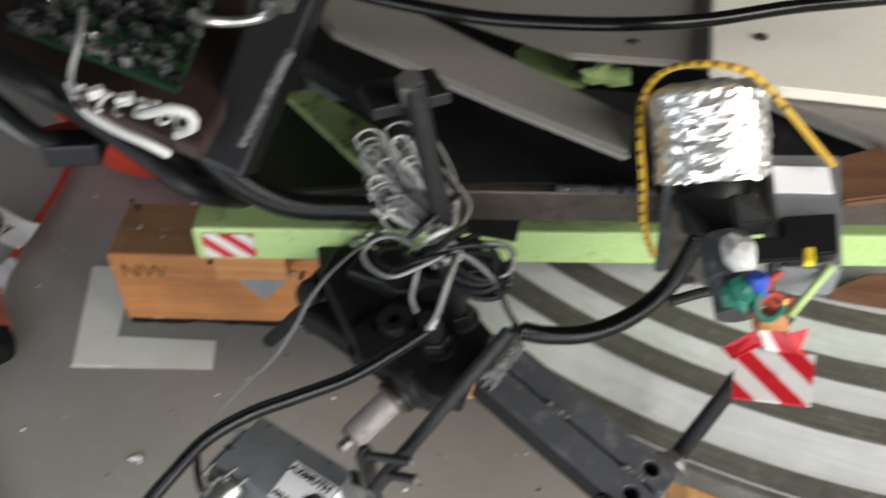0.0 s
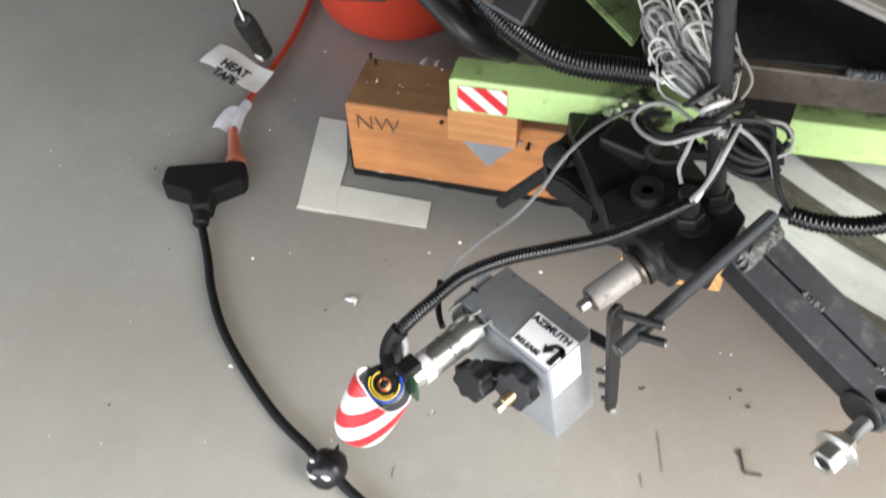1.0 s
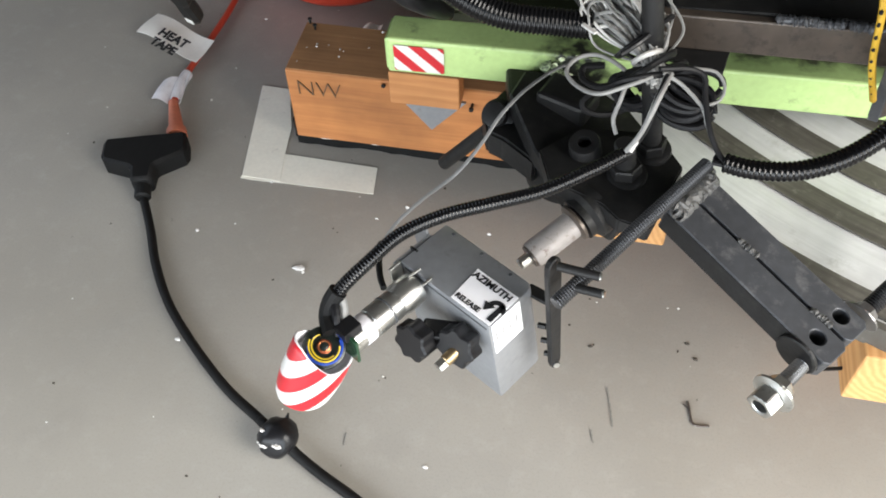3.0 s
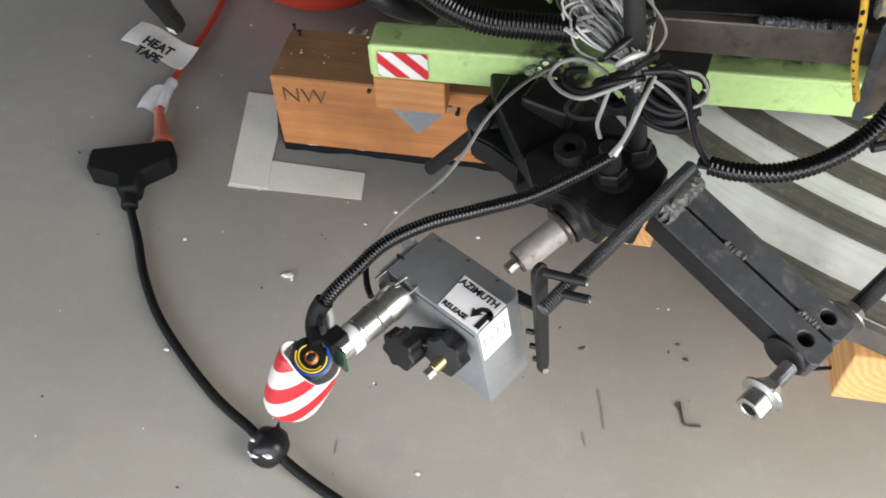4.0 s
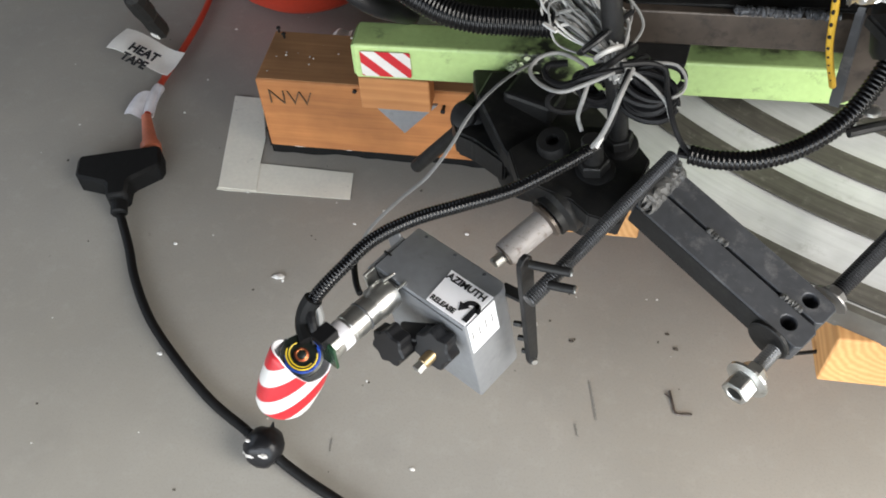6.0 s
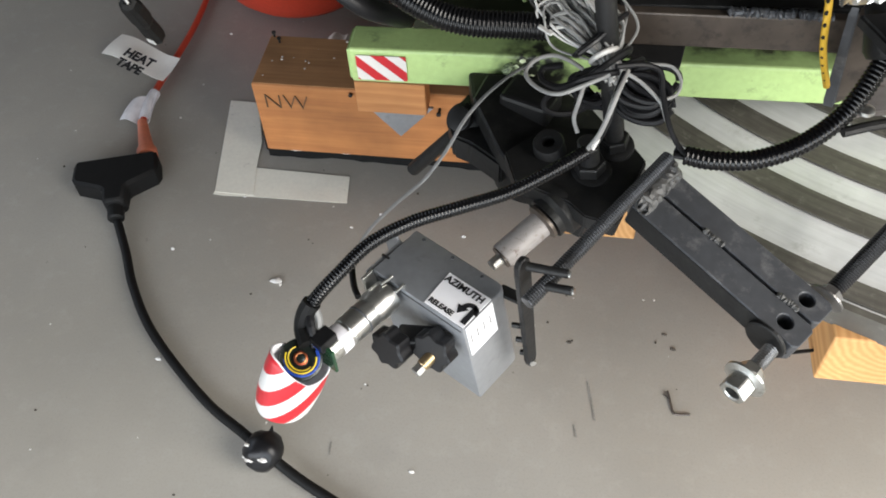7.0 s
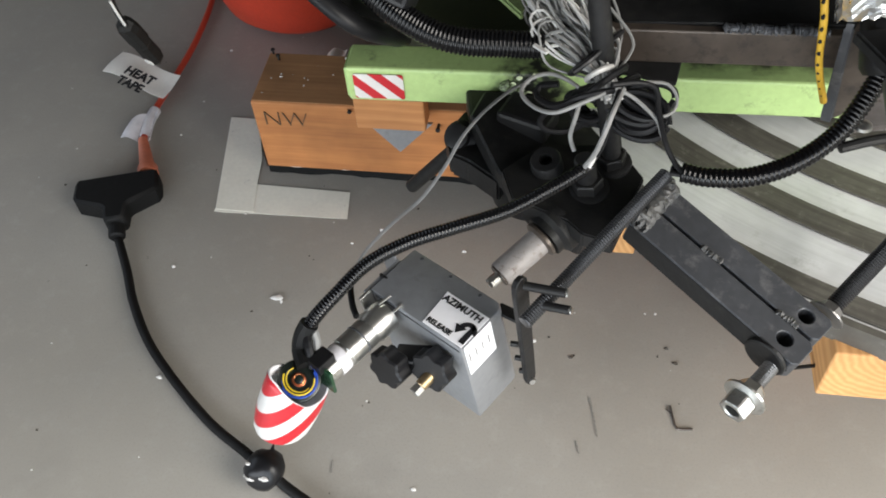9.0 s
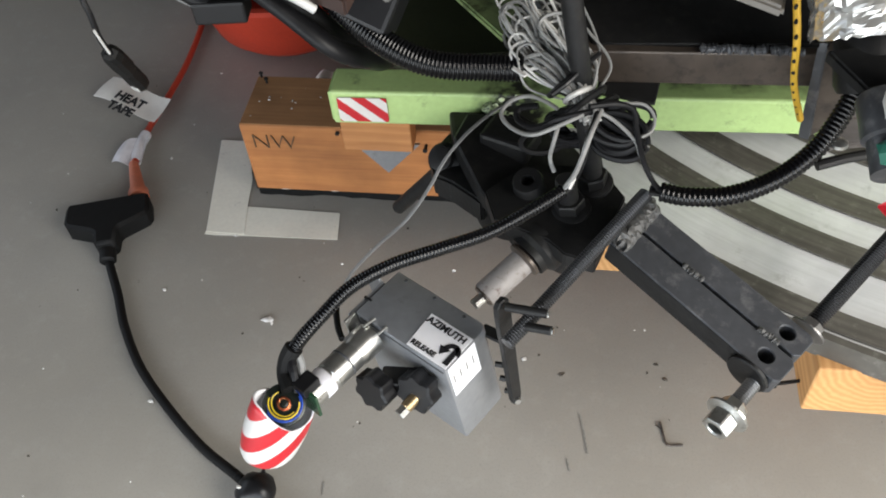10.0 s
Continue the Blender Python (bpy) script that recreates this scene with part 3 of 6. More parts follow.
part("post", box_bm((0.02, 0.80, 0), (0.11, 0.89, 0.2215), 0.002), TIMBER, plank)

under = thing("bearer_plank", (-0.02, 0.66, 0.1385), "fresh sawn fir bearer lying across the timber block under the hub", "timber")
part("beam", box_bm((-0.062, 0.552, 0.1388), (0.020, 0.79, 0.2215), 0.0015), TIMBER_CUT, under)
part("saw_edge", box_bm((-0.060, 0.5508, 0.141), (0.018, 0.5518, 0.219), 0.0004), TIMBER_CUT, under, "pale rough sawn end")

# ---- lime green square tube ----
GM = frame_of(V((-0.2065, 0.575, 0.2755)), V((1, 0.012, 0.006)))
tube = thing("green_tube", GM.translation, "lime green painted square steel tube with a reflective sticker", "tube")
TUBE_GREEN = surface("lime_green_tube_paint", (0.40, 0.55, 0.22), 0.45, var=0.10, coarse=14, dirt=(0.20, 0.27, 0.12), dirt_at=0.63)
# black overspray on the tube beside the hub
ragged_patch(TUBE_GREEN, GM @ V((0.138, 0.004, 0.006)), 0.044, (0.014, 0.016, 0.012))
# ragged dark olive patches along the top's back edge
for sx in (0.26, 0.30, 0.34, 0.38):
    ragged_patch(TUBE_GREEN, GM @ V((sx, 0.034, 0.026)), 0.034, (0.05, 0.055, 0.03))
bm = box_bm((0, 0, -0.0062), (0.62, 0.0290, 0.0245), 0.0022, GM)
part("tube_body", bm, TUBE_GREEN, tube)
part("end_cap", box_bm((-0.0012, 0.002, -0.004), (0.0002, 0.0270, 0.0225), 0.0004, GM), GREEN, tube)
STICK = striped("red_white_sticker", (0.68, 0.73, 0), 0.0148, 0.30)
part("sticker", plate_bm(round_rect(0.0375, 0.0225, 0.0015), 0, 0.0006, m=Matrix.Translation((0, 0, 0))), STICK, tube, "red and white diagonal striped reflective sticker",
     m=GM @ pose(0.0245, -0.0008, 0.0088, 90, 0, 0))
part("weld", weld_bm(GM @ V((0.116, -0.001, 0.017)), GM @ V((0.136, -0.002, 0.001)), 0.0050, 3), OVERSPRAY, tube, "lumpy paint-splashed weld")
rnd = random.Random(15)
for k in range(16):
    part("paint_fleck", blob_bm(GM @ V((0.126 + rnd.gauss(0, 0.008), -0.0012, 0.008 + rnd.gauss(0, 0.007))), rnd.uniform(0.0009, 0.0024), 0.6, k, (1.2, 0.4, 1.0), 1), FLECK, tube, "pale dried paint fleck")

# ---- double-bar arm with threaded rods ----
A0, A1 = V((0.0170, 0.4540, 0.3000)), V((0.1055, 0.3825, 0.2760))
ax = (A1 - A0).normalized()
AM = frame_of(A0, ax, (0, 0, 1))
AL = (A1 - A0).length
arm = thing("mount_arm", A0, "dark grey steel arm of two parallel bars, welded and drilled", "arm")
for y0, y1, ex in ((-0.0212, -0.0011, 0.003), (0.0011, 0.0205, 0.002)):
    w = y1 - y0
    o = [(-0.006, y0), (AL + ex - 0.003, y0), (AL + ex, y0 + 0.003), (AL + ex, y1 - 0.003), (AL + ex - 0.003, y1), (-0.006, y1)]
    part("bar", plate_bm(o, -0.017, 0, [(AL - 0.012, (y0 + y1) / 2, 0.0049)], AM, 0.0006), ARM_STEEL, arm)
part("side_strip", box_bm((-0.005, -0.0216, -0.0166), (AL - 0.008, -0.0211, -0.0012), 0, AM), BLACK_STEEL, arm, "black strip along the lower bar's side")
# black plugs added so the drilled holes look dark inside
for y_ in (-0.0112, 0.0108):
    part("hole_plug", rod_bm(AM @ V((AL - 0.012, y_, -0.0168)), AM @ V((AL - 0.012, y_, -0.0125)), 0.0047, 14), BLACK_STEEL, arm)
for s in (0.042, 0.098):
    part("weld", weld_bm(AM @ V((s - 0.008, 0.0, 0.0)), AM @ V((s + 0.007, 0.001, -0.0004)), 0.0022, int(s * 900)), WELD, arm, "silvery weld bead", smooth=True)
part("bushing", lathe_bm([(0.0120, 0), (0.0132, 0.0006), (0.0132, 0.0024), (0.0120, 0.0030), (0.006, 0.0032)], 28, axis_pose(AM @ V((AL - 0.013, -0.0216, -0.009)), AM @ V((AL - 0.013, -0.05, -0.012)))), BLACK_STEEL, arm)
B0, B1 = V((0.0910, 0.3790, 0.2680)), V((0.0560, 0.3340, 0.2630))
stud = thing("leveling_bolt", B0, "threaded stud with zinc flange nut on the arm", "bolt")
part("stud", threaded_bm(B0, B0.lerp(B1, 0.72), 0.0048), STUD, stud)
bd = (B1 - B0).normalized()
part("washer", lathe_bm([(0.005, 0), (0.0128, 0.0004), (0.0128, 0.0020), (0.0088, 0.0034)], 28, axis_pose(B1 - bd * 0.020, B1)), ZINC, stud)
hexo = [(0.0086 * math.cos(radians(60 * k + 12)), 0.0086 * math.sin(radians(60 * k + 12))) for k in range(6)]
part("nut", plate_bm(hexo, 0, 0.0105, [(0, 0, 0.0045)], axis_pose(B1 - bd * 0.0168, B1), 0.0007), ZINC, stud)
part("back_nut", hex_bm(B1 - bd * 0.0275, B1 - bd * 0.0200, 0.0078), ZINC, stud)
part("jam_nut", hex_bm(B0 + bd * 0.003, B0 + bd * 0.0105, 0.0078), BLACK_STEEL, stud)
# black plug darkens the bore of the nut
part("hole", rod_bm(B1 - bd * 0.0165, B1 - bd * 0.0120, 0.0046, 14), BLACK_STEEL, stud)
R0, R1 = V((0.1170, 0.4060, 0.2720)), V((0.1770, 0.4720, 0.3000))
rr = thing("threaded_rod", R0, "black threaded rod running from the arm's end", "rod")
part("rod", threaded_bm(R0, R0 + (R1 - R0) * 1.35, 0.0056), THREAD, rr)
rd = (R1 - R0).normalized()
part("nut", hex_bm(R0 + rd * 0.0005, R0 + rd * 0.006, 0.0070), STUD, rr)
part("washer", lathe_bm([(0.005, 0), (0.0112, 0.0003), (0.0112, 0.0015), (0.005, 0.0018)], 26, axis_pose(R0 - rd * 0.0015, R1)), STUD, rr)

# long rod welded on the arm, running to the gearbox clamp
T0, T1 = V((0.0190, 0.4640, 0.3220)), V((-0.0580, 0.3620, 0.3000))
tr = thing("threaded_rod", T0, "black threaded rod welded on the arm with rough beads", "rod")
part("rod", threaded_bm(T0, T1, 0.0046), THREAD, tr)
part("weld", weld_bm(V((0.0240, 0.4700, 0.3060)), V((0.0040, 0.4390, 0.3040)), 0.0050, 11, 24), WELD, tr, "rough silvery weld bead", smooth=True)
part("weld", weld_bm(V((0.0260, 0.4690, 0.3030)), V((0.0070, 0.4380, 0.3020)), 0.0042, 12, 26), WELD, tr, "rough silvery weld bead", smooth=True)

# ---- black hub ----
hub = thing("hub", (-0.0560, 0.5070, 0.2800), "greasy black steel hub plate with posts and bosses", "hub")
HM = frame_of(V((-0.0460, 0.5080, 0.2720)), ax, (0, 0, 1))
part("base_plate", plate_bm([(-0.085, 0.012), (-0.06, 0.042), (-0.015, 0.05), (0.045, 0.04), (0.05, -0.03), (0.02, -0.04), (-0.03, -0.03), (-0.075, -0.012)], -0.014, 0, (), HM, 0.0015), BLACK_STEEL, hub)
part("deck", slab_bm([(0.0100, 0.4920, 0.2890), (-0.0090, 0.4350, 0.2890), (-0.0280, 0.4400, 0.2890), (-0.0390, 0.4510, 0.2890), (-0.0740, 0.4660, 0.2890), (-0.0830, 0.4920, 0.2890), (-0.0580, 0.5180, 0.2890), (-0.0080, 0.5220, 0.2890)], 0.012, 0.001), BLACK_STEEL, hub)
part("drum", lathe_bm([(0.030, -0.034), (0.030, -0.004), (0.027, 0), (0.016, 0.001)], 40, Matrix.Translation((-0.0640, 0.5280, 0.2660))), BLACK_STEEL, hub, smooth=True)
part("boss", lathe_bm([(0.0118, -0.02), (0.0105, 0.010), (0.0095, 0.012), (0.0044, 0.012), (0.0044, 0.004)], 26, Matrix.Translation((-0.0530, 0.4960, 0.2880)) @ pose(0, 0, 0, 14, -8, 0)), BLACK_STEEL, hub, smooth=True)
part("dowel", lathe_bm([(0.011, -0.02), (0.0125, -0.008), (0.0125, 0.004), (0.009, 0.006), (0.009, 0.012), (0.006, 0.013)], 22, Matrix.Translation((-0.1170, 0.5440, 0.2660)) @ pose(0, 0, 0, 40, -20, 0)), BLACK_STEEL, hub, smooth=True)
part("block", box_bm((-0.022, -0.018, -0.02), (0.022, 0.018, 0.012), 0.003, frame_of(V((-0.0940, 0.5710, 0.2720)), (1, 0.2, 0))), BLACK_STEEL, hub)
part("block", box_bm((-0.020, -0.014, -0.02), (0.018, 0.014, 0.016), 0.003, frame_of(V((-0.0690, 0.5500, 0.2760)), (1, -0.4, 0))), BLACK_STEEL, hub)
part("side_lug", slab_bm([(-0.1300, 0.5470, 0.2680), (-0.1230, 0.5250, 0.2680), (-0.1100, 0.5190, 0.2680), (-0.0860, 0.5000, 0.2680), (-0.0780, 0.5320, 0.2680), (-0.0980, 0.5710, 0.2680), (-0.1170, 0.5740, 0.2680)], 0.022, 0.002), BLACK_STEEL, hub)
part("lever", rod_bm(V((-0.1180, 0.5500, 0.2550)), V((-0.1650, 0.5680, 0.1850)), 0.0055, 18, 0.002), BLACK_STEEL, hub)
for a, b, c in (((-0.0260, 0.4790, 0.2890), (-0.0300, 0.4770, 0.3180), 0.0068), ((-0.0110, 0.5020, 0.2910), (-0.0210, 0.4920, 0.3600), 0.0063)):
    a, b = V(a), V(b)
    part("post", rod_bm(a, b, c, 18, 0.001), BLACK_STEEL, hub, smooth=True)
    up_ = (b - a).normalized()
    part("nut", hex_bm(a + up_ * 0.002, a + up_ * 0.011, c * 1.55), BLACK_STEEL, hub)
    part("flange_washer", lathe_bm([(c * 2.0, 0), (c * 2.05, 0.0008), (c * 2.0, 0.0028), (c * 1.6, 0.0046)], 30, axis_pose(a - up_ * 0.002, b)), BLACK_STEEL, hub, smooth=True)
part("pipe", rod_bm(V((-0.0120, 0.5060, 0.3000)), V((-0.0390, 0.5060, 0.4700)), 0.0064, 18), BLACK_STEEL, hub, smooth=True)
part("top_plate", box_bm((-0.026, -0.014, -0.004), (0.020, 0.014, 0.004), 0.001, frame_of(V((-0.0430, 0.5240, 0.4520)), (1, 0.45, 0))), BLACK_STEEL, hub)
part("pipe_nut", hex_bm(V((-0.0400, 0.5120, 0.4560)), V((-0.0410, 0.5060, 0.4720)), 0.008), STUD, hub, "grey steel nut")
S0, S1 = V((-0.0480, 0.4570, 0.2700)), V((-0.0850, 0.4210, 0.2540))
sd = (S1 - S0).normalized()
part("flange", lathe_bm([(0.0175, 0), (0.0185, 0.002), (0.0185, 0.010), (0.0145, 0.013), (0.0145, 0.0175)], 30, axis_pose(S0 - sd * 0.012, S1)), BLACK_STEEL, hub, smooth=True)
part("rust_ring", lathe_bm([(0.0105, 0), (0.0128, 0.001), (0.0128, 0.003), (0.0090, 0.0045)], 26, axis_pose(S0 + sd * 0.006, S1)), RAW_STEEL, hub, "rusty brown collar ring", smooth=True)
shaft = thing("steel_shaft", S0, "bare turned steel shaft stub with rust marks, in the hub", "shaft")
part("stub", lathe_bm([(0.0092, 0), (0.0092, (S1 - S0).length - 0.0125), (0.0088, (S1 - S0).length - 0.0105), (0.007, (S1 - S0).length - 0.0103)], 26, axis_pose(S0, S1)), SHAFT, shaft, smooth=True)
part("tip", lathe_bm([(0.0040, 0), (0.0040, 0.0085), (0.0032, 0.0098)], 18, axis_pose(S1 - sd * 0.0105, S1)), ZINC, shaft)
part("end_face", rod_bm(S1 - sd * 0.0104, S1 - sd * 0.0092, 0.0078, 24), RAW_STEEL, shaft, "dark rusty end face")
# dark mounting plate standing at the wire bundle
part("wing_plate", box_bm((-0.004, -0.004, -0.002), (0.034, 0.012, 0.002), 0.0008, frame_of(V((-0.0090, 0.5350, 0.3430)), (1, -0.18, -0.05), (0, -0.5, 1))), BLACK_STEEL, hub)

# ---- gearbox with motor ----
gw, gd, gh = 0.0740, 0.0418, 0.079
GB = frame_of(V((-0.1148, 0.3985, 0.268)), (0.845, -0.534, 0))
gear = thing("gearbox", GB.translation, "grey cast aluminium azimuth gearbox with white warning label", "gearbox")
LEAN = Matrix(((1, 0, -0.105, 0), (0, 1, -0.070, 0), (0, 0, 1, 0), (0, 0, 0, 1)))  # the housing hangs a little askew


def gear_part(name, bm, material, label="", parent=None, smooth=False):
    bm.transform(GB @ LEAN)
    return part(name, bm, material, parent or gear, label, smooth)


bm = box_bm((-gw / 2, -gd / 2, -gh), (gw / 2, gd / 2, 0))
long_edges = [e for e in bm.edges if abs(e.verts[0].co.z - e.verts[1].co.z) > 0.01 and e.verts[0].co.x > 0 and e.verts[0].co.y > 0]
bmesh.ops.bevel(bm, geom=long_edges, offset=0.006, segments=6, affect="EDGES", profile=0.5)
bmesh.ops.bevel(bm, geom=[e for e in bm.edges if e.calc_face_angle(0) > 0.7], offset=0.0015, segments=2, affect="EDGES", profile=0.5)
gear_part("housing", bm, ALU, smooth=True)
gear_part("seam", box_bm((-gw / 2 + 0.004, -gd / 2 - 0.0004, -0.0042), (gw / 2 - 0.002, -gd / 2 - 0.0001, -0.0030)), ARM_STEEL, "dark lid seam")
# bent bracket that carries the motor
gear_part("mount_plate", box_bm((-gw / 2 - 0.0040, -gd / 2 - 0.003, -0.05), (-gw / 2 - 0.0004, gd / 2 - 0.012, -0.002), 0.0008), ALU)
gear_part("bracket_wing", box_bm((-gw / 2 - 0.0180, gd / 2 - 0.0140, -0.045), (-gw / 2 - 0.0042, gd / 2 - 0.0118, 0.001), 0.0006), ALU)
# brighter metal stands in for the light caught on this edge
gear_part("bracket_wing", box_bm((-gw / 2 + 0.0002, -gd / 2 - 0.0105, -0.045), (-gw / 2 + 0.0022, -gd / 2 - 0.0008, 0.0015), 0.0006), ZINC, "bracket edge in brighter metal for its glint")
for dy in (0.012,):
    gear_part("slot", box_bm((-gw / 2 - 0.0032, -gd / 2 + dy, -0.0026), (-gw / 2 + 0.003, -gd / 2 + dy + 0.0016, 0.0004), 0.0003), BLACK_STEEL, "dark slot at the bracket")
for dx in (0.010, 0.034, 0.058):
    gear_part("lid_screw", lathe_bm([(0.0012, 0), (0.0012, 0.0003), (0.0008, 0.0005)], 12, Matrix.Translation((-gw / 2 + dx, gd / 2 - 0.0035, 0))), ARM_STEEL)
# label folded over the edge
lx1, ly0 = gw / 2 - 0.0006, -gd / 2 + 0.0010
lab = gear_part("label", plate_bm([(lx1 - 0.0305, ly0), (lx1, ly0), (lx1, ly0 + 0.0270), (lx1 - 0.0330, ly0 + 0.0270)], 0.0002, 0.0007), LABEL, "white label with black words and an arrow")
fold = gear_part("label_fold", box_bm((gw / 2 + 0.0002, ly0 + 0.0010, -0.0290), (gw / 2 + 0.0007, ly0 + 0.0262, -0.0004)), LABEL, "white label end with faint print")
# print on the label
LT = GB @ Matrix.Translation((0, 0, 0.0009))
text_part("AZIMUTH", LT @ Matrix.Translation((lx1 - 0.0322, ly0 + 0.0204, 0)), 0.0068, INK, lab, 0.0001, 0.00022)
text_part("RELEASE", LT @ Matrix.Translation((lx1 - 0.0298, ly0 + 0.0022, 0)), 0.0050, INK, lab, 0.0001, 0.0002)
arr = [(0.0405 + 0.0062 * math.cos(radians(a)), 0.0100 + 0.0066 * math.sin(radians(a))) for a in range(0, 181, 15)]
arr += [(0.0405 + 0.0030 * math.cos(radians(a)), 0.0100 + 0.0033 * math.sin(radians(a))) for a in range(180, -1, -15)]
AX = GB @ Matrix.Translation((lx1 - 0.0452, ly0 + 0.0010, 0))
part("arrow", plate_bm(arr, 0.0008, 0.0011, m=AX), INK, lab, "black curved arrow")
part("arrow_head", plate_bm([(0.0318, 0.0110), (0.0398, 0.0110), (0.0352, 0.0050)], 0.0008, 0.0011, m=AX), INK, lab)
part("arrow_stem", plate_bm([(0.0410, 0.0012), (0.0448, 0.0012), (0.0440, 0.0150), (0.0410, 0.0160)], 0.0008, 0.0011, m=AX), INK, lab)
for k in range(4):
    gear_part("print_bar", box_bm((gw / 2 + 0.0007, ly0 + 0.003 + k * 0.006, -0.017), (gw / 2 + 0.0009, ly0 + 0.0042 + k * 0.006, -0.009)), GREY_WIRE, parent=fold)


def knob(at, axis, r, nm="knob"):
    pts = []
    for k in range(48):
        a = 2 * math.pi * k / 48
        rad = r * (1 + 0.10 * math.cos(7 * a))
        pts.append((rad * math.cos(a), rad * math.sin(a)))
    m = axis_pose(at, V(at) + V(axis))
    return part(nm, plate_bm(pts, 0, r * 0.95, m=m, bevel=0.0012), PLASTIC, gear, "black lobed plastic knob", smooth=True)


fn = (GB.to_3x3() @ V((-0.15, -1, -0.05))).normalized()
k1, k2 = V((-0.1370, 0.3670, 0.2400)), V((-0.1100, 0.3660, 0.2430))
knob(k1, fn + V((0.2, 0, 0.25)), 0.0125)
knob(k2, fn + V((0.3, 0, 0.35)), 0.0128)
part("knob_bridge", box_bm((-0.014, -0.004, -0.006), (0.014, 0.010, 0.006), 0.002, frame_of((k1 + k2) / 2, k2 - k1)), PLASTIC, gear)
b0 = V((-0.1170, 0.3520, 0.2430))
b1 = V((-0.1230, 0.3440, 0.2410))
part("brass_fitting", rod_bm(b0 + (b0 - b1) * 0.6, b0.lerp(b1, 0.35), 0.0040, 14, 0.0006), BRASS, gear, "brass fitting", smooth=True)
part("screw_tip", hex_bm(b0.lerp(b1, 0.3), b0.lerp(b1, 0.9), 0.0038), ZINC, gear)
# motor
m0, m1 = V((-0.1480, 0.3860, 0.2580)), V((-0.1770, 0.3410, 0.2580))
mo = thing("gear_motor", m0, "shiny zinc-plated cylindrical gear motor on the gearbox", "motor")
ml = (m1 - m0).length
MS = axis_pose(m0, m1) @ Matrix.Diagonal((0.85, 0.85, 1, 1))
part("can", lathe_bm([(0.0112, 0.012), (0.0114, 0.013), (0.0114, ml * 0.62), (0.0108, ml * 0.63), (0.0108, ml)], 36, MS), ZINC, mo, smooth=True)
part("flange", lathe_bm([(0.0122, -0.004), (0.0128, 0), (0.0128, 0.009), (0.0116, 0.0115), (0.0116, 0.0125)], 36, MS), ZINC, mo, smooth=True)
part("groove_ring", lathe_bm([(0.0113, 0.0200), (0.0118, 0.0203), (0.0118, 0.0212), (0.0113, 0.0215)], 36, MS), ARM_STEEL, mo, "dark crimped ring", smooth=True)
part("label_band", lathe_bm([(0.0109, ml * 0.66), (0.0111, ml * 0.665), (0.0111, ml * 0.80), (0.0109, ml * 0.805)], 36, MS), CLEAR, mo, "cloudy clear label band", smooth=True)
for k in range(3):
    pm = axis_pose(m0, m1) @ pose(0, 0, ml * (0.68 + 0.035 * k), 0, 0, 150 + 24 * k)
    part("print_mark", box_bm((0.0090, -0.0014, 0), (0.0096, 0.0014, 0.0010), 0, pm), INK, mo)
for k in range(4):
    a = radians(35 + 90 * k)
    part("bolt", hex_bm(axis_pose(m0, m1) @ V((0.0074 * math.cos(a), 0.0074 * math.sin(a), 0.0115)), axis_pose(m0, m1) @ V((0.0074 * math.cos(a), 0.0074 * math.sin(a), 0.0150)), 0.0022), ZINC, mo)
part("encoder_board", box_bm((-0.002, -0.010, -0.0105), (0.0, 0.010, 0.0105), 0.0003, frame_of(m1, m1 - m0)), PCB, mo)
part("socket", box_bm((-0.010, -0.005, 0.008), (0.003, 0.005, 0.016), 0.0006, frame_of(m1, m1 - m0)), PLASTIC, mo)
# striped end cup
CUPM = striped("red_white_cup_sheeting", (-0.42, -0.05, 0.90), 0.0195, 0.55)
c0, c1 = V((-0.1880, 0.3330, 0.2620)), V((-0.2030, 0.3220, 0.2250))
cup = thing("striped_cup", c1, "red and white striped reflective end cup round the encoder", "cup")
bm = bmesh.new()
prev = None
ca = (c1 - c0).normalized()
s1 = V((0.75, 0.66, 0)).normalized()
s2 = ca.cross(s1).normalized()
s1 = s2.cross(ca)
for i in range(13):
    t = i / 12
    r = 0.0158 * (1 + 0.10 * math.sin(t * 2.4)) * (1 - 0.06 * t ** 3)
    if i == 12:
        r *= 0.95
    c = c0.lerp(c1, t)
    ring = []
    for k in range(36):
        a = 2 * math.pi * k / 36
        lift = (0.010 * max(0, -math.cos(a)) - 0.008 * max(0, math.cos(a - 1.2))) * (1 - t) ** 2
        ring.append(bm.verts.new(c + s1 * r * math.cos(a) * (1.38 - 0.27 * t) + s2 * r * 0.92 * math.sin(a) - ca * lift))
    if prev:
        for k in range(36):
            j = (k + 1) % 36
            bm.faces.new((prev[k], prev[j], ring[j], ring[k]))
    prev = ring
bm.faces.new(prev)
shell = part("shell", bm, CUPM, cup, smooth=True)
mod = shell.modifiers.new("thickness", "SOLIDIFY")
mod.thickness = 0.0014
shell.data.materials.append(LABEL)
mod.material_offset = 1
mod.material_offset_rim = 1
ec = c0 - ca * 0.001
tip = (V((0.10, -0.48, 0.62)).normalized() - ca * 0.5).normalized()
e1 = tip.cross(V((0.6, 0.8, 0))).normalized()
e2 = tip.cross(e1)
part("encoder_disc", lathe_bm([(0.0118, -0.004), (0.0128, -0.003), (0.0128, 0.001), (0.0115, 0.0018), (0.0050, 0.0018), (0.0046, 0.0030)], 32, axis_pose(ec, ec + tip)), CHIP_DARK, cup, "near-black round encoder housing", smooth=True)
part("core", lathe_bm([(0.0026, 0.001), (0.0026, 0.0042), (0.0018, 0.0046)], 16, axis_pose(ec, ec + tip)), CHIP_DARK, cup, smooth=True)



